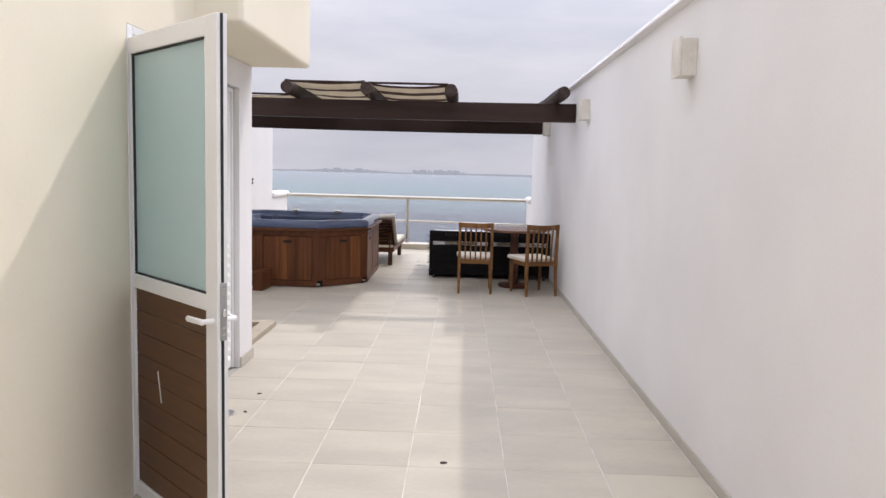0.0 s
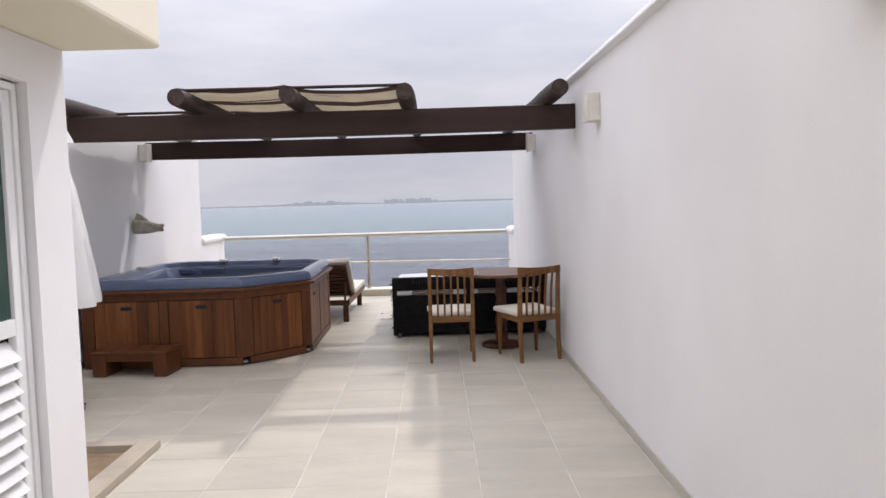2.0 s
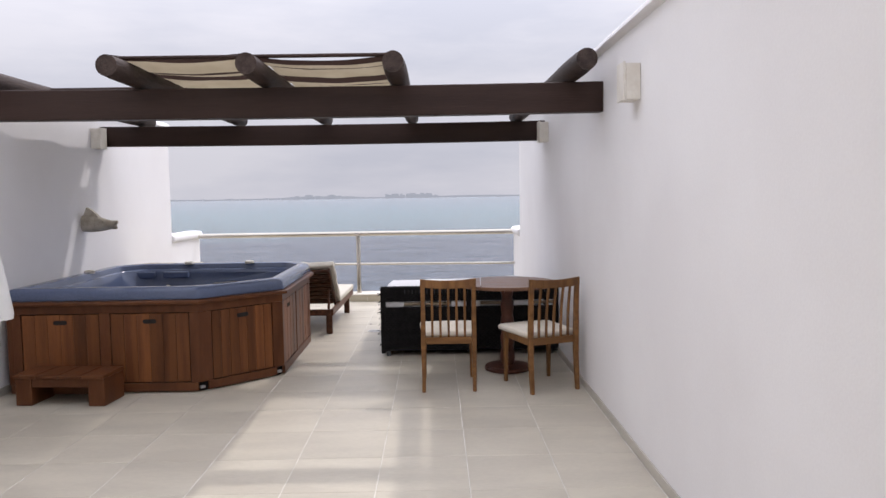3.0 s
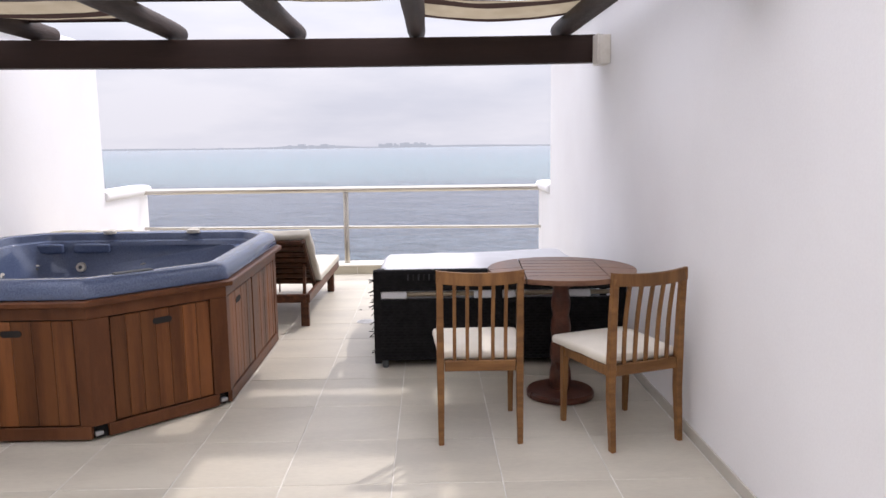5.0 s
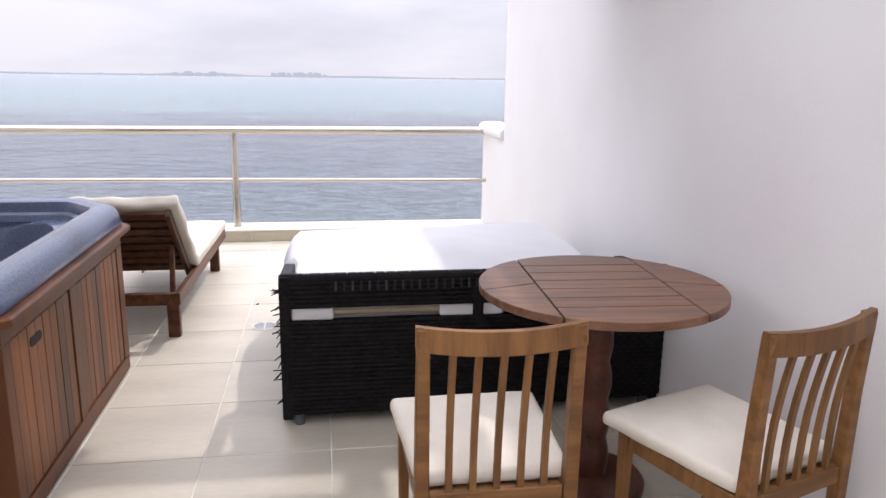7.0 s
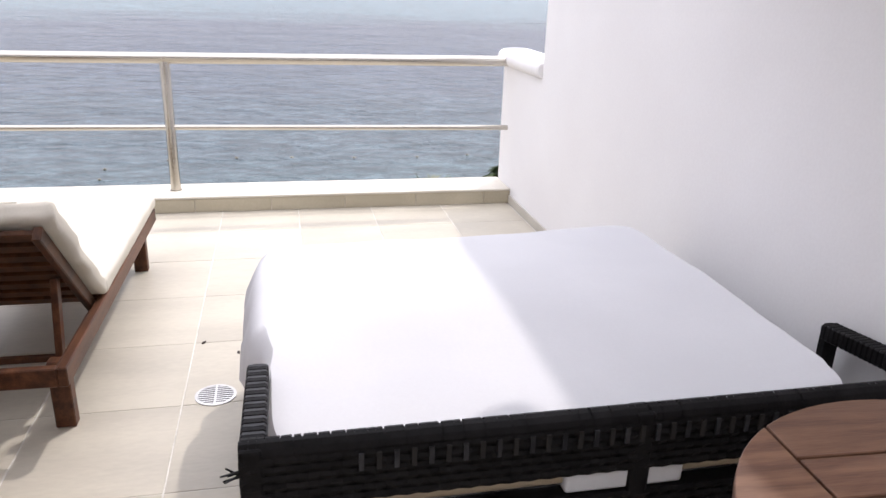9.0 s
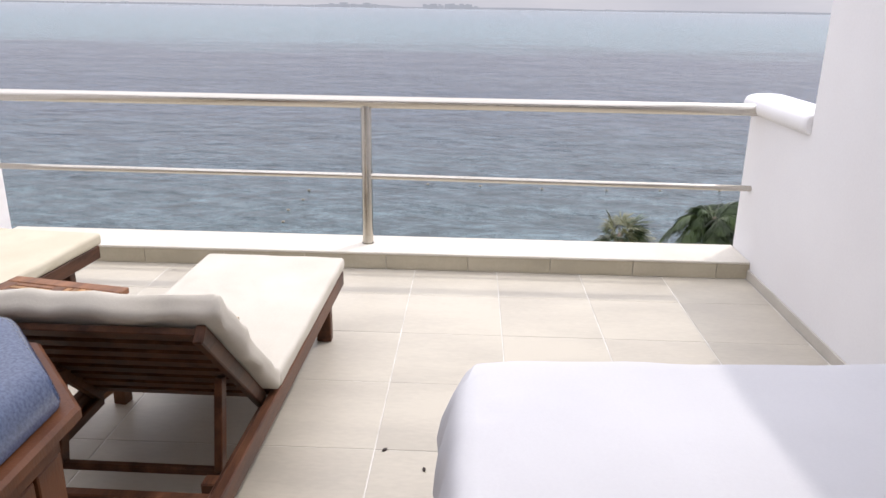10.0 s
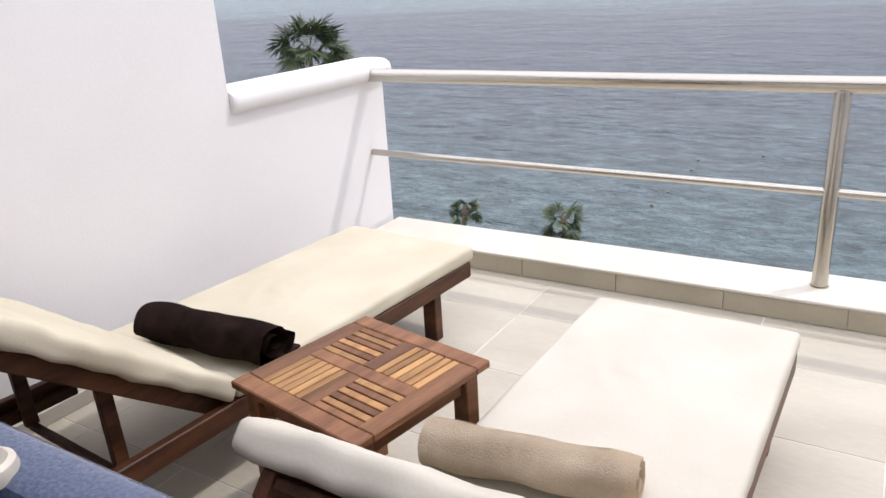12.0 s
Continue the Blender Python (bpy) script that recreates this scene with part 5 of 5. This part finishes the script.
for nm, b in (("frame", (-S, S, -S, -S + 0.062)), ("frame", (-S, S, S - 0.062, S)), ("frame", (-S, -S + 0.062, -S + 0.0625, S - 0.0625)), ("frame", (S - 0.062, S, -S + 0.0625, S - 0.0625))):
    part(nm, box(b[0], b[1], b[2], b[3], TH - 0.026, TH, 0.004, 1), TEAK, st)
part("centre_rail", box(-S + 0.0625, S - 0.0625, -0.025, 0.025, TH - 0.026, TH - 0.001, 0.003, 1), TEAK, st)
for y0, y1 in ((-S + 0.0625, -0.0255), (0.0255, S - 0.0625)):
    part("centre_rail", box(-0.025, 0.025, y0, y1, TH - 0.026, TH - 0.001, 0.003, 1), TEAK, st)
F0, F1 = 0.0258, S - 0.0628
for sx in (-1, 1):
    for sy in (-1, 1):
        along_x = sx * sy < 0
        w = (F1 - F0) / 6
        for k in range(6):
            a0, a1 = F0 + k * w + 0.0026, F0 + (k + 1) * w - 0.0026
            if along_x:
                b = (sx * F0, sx * F1, sy * a0, sy * a1)
            else:
                b = (sx * a0, sx * a1, sy * F0, sy * F1)
            part("slat", box(min(b[:2]), max(b[:2]), min(b[2:]), max(b[2:]), TH - 0.022, TH - 0.002, 0.002, 1), TEAK if along_x and k % 2 else GOLD_TEAK, st)
for sx in (-1, 1):
    for sy in (-1, 1):
        cx, cy = sx * (S - 0.055), sy * (S - 0.055)
        part("leg", box(cx - 0.028, cx + 0.028, cy - 0.028, cy + 0.028, 0, TH - 0.0265, 0.004, 1), TEAK, st)
    part("apron", box(-S + 0.085, S - 0.085, sx * (S - 0.055) - 0.011, sx * (S - 0.055) + 0.011, TH - 0.095, TH - 0.027, 0.003, 1), TEAK, st)
    part("apron", box(sx * (S - 0.055) - 0.011, sx * (S - 0.055) + 0.011, -S + 0.085, S - 0.085, TH - 0.095, TH - 0.027, 0.003, 1), TEAK, st)
    part("low_rail", box(sx * (S - 0.055) - 0.012, sx * (S - 0.055) + 0.012, -S + 0.085, S - 0.085, 0.08, 0.11, 0.003, 1), TEAK, st)


# dry scraps on the tiles
def scrap(x, y, r, turn):
    own = loft([[(r * (1 + 0.4 * math.cos(2 * a)) * math.cos(a), r * 0.7 * math.sin(a), z) for a in [2 * math.pi * k / 9 for k in range(9)]] for z in (0.0006, 0.004 + 0.2 * r)])
    ob = solid("dry_leaf", own, LOG, "small dark dry leaf scrap on the tiles", "leaf", group="scraps on the tiles")
    ob.matrix_basis = pose(x, y, 0, 0, 0, turn)


for x, y, r, turn in ((-1.676, 5.39, 0.012, 20), (-1.66, 4.99, 0.013, 140), (-0.339, 4.24, 0.015, 5), (-1.02, 13.42, 0.010, 50), (-0.86, 13.30, 0.009, 100)):
    scrap(x, y, r, turn)


# ---------------------------------------------------------------- palms and buoys below the terrace
def palm(x, y, z_crown, ground, spread, fronds, droop, seed, label, fan=False, wind=0.0, material=None):
    rg = random.Random(seed)
    p = thing("palm_tree", pose(x, y, ground), label, "palm tree", "palm trees")
    top = Vector((0, 0, z_crown - ground))
    loops = []
    for k in range(13):
        f = k / 12
        r = (0.19 - 0.07 * f) * (1 + 0.12 * (k % 2))
        cx = 0.5 * math.sin(f * 1.5 + seed) - 0.5 * math.sin(1.5 + seed)
        loops.append([(cx + r * math.cos(2 * math.pi * q / 10), r * math.sin(2 * math.pi * q / 10), top.z * f) for q in range(10)])
    part("trunk", loft(loops), BARK, p, "ringed grey trunk", True)
    crown = part("crown", lathe([(0.13, top.z - 0.35), (0.22, top.z - 0.1), (0.16, top.z + 0.15), (0.04, top.z + 0.3)], 10), BARK, p, "tuft where the fronds spring")
    for k in range(fronds):
        a = 2 * math.pi * k / fronds + rg.uniform(-0.25, 0.25)
        el = rg.uniform(-0.35, 1.25)
        length = spread * rg.uniform(0.8, 1.1)
        d = Vector((math.cos(a) + wind, math.sin(a) * 0.9, 0)).normalized()
        own = bmesh.new()
        pts = []
        for q in range(13):
            f = q / 12
            out = length * (f * math.cos(el) * (1 - 0.25 * f) + 0.08 * f)
            up = length * (math.sin(el) * f - droop * f * f)
            pts.append(top + d * out + Vector((wind * length * 0.35 * f * f, 0, up)))
        side = d.cross(Vector((0, 0, 1)))
        for q in range(12):
            a0, a1 = pts[q], pts[q + 1]
            w = 0.018 * (1 - q / 13)
            own.faces.new([own.verts.new(v) for v in (a0 - side * w, a0 + side * w, a1 + side * w, a1 - side * w)])
        if fan:
            # fan leaf: blades radiate from the stalk's end
            hub = pts[7]
            run = (pts[8] - pts[6]).normalized()
            roll = rg.uniform(-1.0, 1.0)
            flat = (side * math.cos(roll) + run.cross(side) * math.sin(roll)).normalized()
            for s in range(26):
                b = -1.75 + 3.5 * s / 25
                reach = length * 0.50 * (0.75 + 0.25 * math.cos(b)) * rg.uniform(0.85, 1.1)
                tip = hub + (run * math.cos(b) + flat * math.sin(b)) * reach + Vector((wind * 0.2, 0, -0.14 * length * rg.uniform(0.2, 1.4)))
                wv = (run * -math.sin(b) + flat * math.cos(b)) * 0.022 * length
                mid_p = hub.lerp(tip, 0.55) + Vector((0, 0, 0.03 * length))
                own.faces.new([own.verts.new(v) for v in (hub, mid_p - wv, tip, mid_p + wv)])
        else:
            for q in range(2, 46):
                f = q / 46
                i = min(int(f * 12), 11)
                base = pts[i].lerp(pts[i + 1], f * 12 - i)
                run = (pts[i + 1] - pts[i]).normalized()
                size = length * 0.30 * math.sin(math.pi * min(1.0, 0.16 + f * 0.86)) * rg.uniform(0.8, 1.15)
                for sg in (-1, 1):
                    way = (side * sg * 0.75 + run * 0.65 + Vector((wind * 0.5, 0, -0.35 - 0.3 * rg.random()))).normalized()
                    tip = base + way * size
                    w = run * 0.017 * length * 0.9
                    mid_p = base.lerp(tip, 0.5) + Vector((0, 0, 0.03))
                    own.faces.new([own.verts.new(v) for v in (base - w * 0.6, mid_p - w, tip, mid_p + w)])
        part("frond", own, material if material and rg.random() < 0.45 else FROND, crown)
    return p


def place(eye, way, dist):
    e, w = Vector(eye), Vector(way)
    return e + w * dist


E12, E105 = (-1.175, 12.036, 1.587), (-0.885, 11.224, 1.624)
q = place(E12, (-0.6553, 0.7521, -0.0720), 46)
palm(q.x, q.y, q.z - 0.4, -16.7, 2.75, 38, 0.35, 3, "tall fan palm with ragged green crown beside the beach", fan=True, wind=0.35)
q = place(E12, (-0.4797, 0.8259, -0.2961), 42)
palm(q.x, q.y, q.z, -16.9, 1.05, 22, 0.42, 5, "small fan palm with a dense green crown on the beach", fan=True)
q = place(E12, (-0.3612, 0.8785, -0.3125), 40)
palm(q.x, q.y, q.z, -16.9, 1.45, 26, 0.42, 8, "small fan palm with a dense green crown on the beach", fan=True)
q = place(E105, (0.2016, 0.9362, -0.2879), 34)
palm(q.x, q.y, q.z, -16.7, 1.75, 36, 0.5, 11, "yellow-green fan palm below the terrace", fan=True, wind=0.3, material=FROND_PALE)
q = place(E105, (0.3174, 0.912, -0.2569), 33)
palm(q.x - 0.1, q.y, q.z, -16.7, 3.2, 56, 0.75, 15, "coconut palm with wind-swept drooping fronds", wind=0.35, material=FROND)

def buoy(x, y):
    b = thing("buoy", pose(x, y, -17.0), "small pale float on the sea", "buoy", "floats of a swimming line")
    part("float", lathe([(0.06, -0.04), (0.13, 0.02), (0.15, 0.08), (0.11, 0.14), (0.05, 0.165)], 12), BUOY, b, smooth=True)
    part("ring", lathe([(0.03, 0.16), (0.035, 0.18), (0.012, 0.20)], 8), DARK_PLASTIC, b)


for k in range(9):
    buoy(-12.1 + k * 6.4 + 0.4 * math.sin(k * 2.0), 90.0 + 0.5 * math.sin(k * 1.3))
for k in range(5):
    buoy(-17.5 + 0.3 * math.sin(k * 2.4), 70.5 + k * 4.0)


# ---------------------------------------------------------------- tiles, last
TX, TY, TY0, GAP = 0.53, 0.544, 7.44, 0.0055
tile_meshes = {}


def tile_mesh(w, d):
    key = (round(w, 3), round(d, 3))
    if key not in tile_meshes:
        a, b = w / 2, d / 2
        e = 0.002
        own = bmesh.new()
        lo = [own.verts.new((x, y, -0.0118)) for x, y in ((-a, -b), (a, -b), (a, b), (-a, b))]
        md = [own.verts.new((x, y, -e)) for x, y in ((-a, -b), (a, -b), (a, b), (-a, b))]
        hi = [own.verts.new((x, y, 0)) for x, y in ((-a + e, -b + e), (a - e, -b + e), (a - e, b - e), (-a + e, b - e))]
        for p, q in ((lo, md), (md, hi)):
            for i in range(4):
                own.faces.new((p[i], p[(i + 1) % 4], q[(i + 1) % 4], q[i]))
        own.faces.new(hi)
        tile_meshes[key] = mesh(own, "tile", TILE)
    return tile_meshes[key]


rg = random.Random(2)
for i in range(-8, 2):
    for j in range(-19, 15):
        x0, x1 = max(i * TX + GAP / 2, LX), min((i + 1) * TX - GAP / 2, RX)
        y0, y1 = TY0 + j * TY + 0.002, min(TY0 + (j + 1) * TY - 0.002, KY0 - 0.0005)
        if y1 <= HOUSE_END:
            x0 = max(x0, (HWX if y0 > CORNER_Y else HX))
        elif y0 < HOUSE_END and x1 <= HWX:
            y0 = HOUSE_END + 0.002
        if x1 - x0 < 0.02 or y1 - y0 < 0.02:
            continue
        t = new("tile", tile_mesh(x1 - x0, y1 - y0))
        t.parent = floor_ob
        t.location = ((x0 + x1) / 2, (y0 + y1) / 2, rg.uniform(-0.0006, 0.0004))
x = LX
while x < RX - 0.05:
    x1 = min(x + TX, RX)
    part("kerb_tile", box(x + 0.002, x1 - 0.002, KY0, KY0 + 0.011, 0.001, KZ - 0.0185, 0.001, 1), KERB_TILE, kerb)
    x = x1

# all lengths above are in units of 0.92 m: bring the finished place to metres
for me in bpy.data.meshes:
    me.transform(Matrix.Scale(UNIT, 4))
for ob in scene.objects:
    if ob.type in ("MESH", "EMPTY"):
        ob.location = ob.location * UNIT
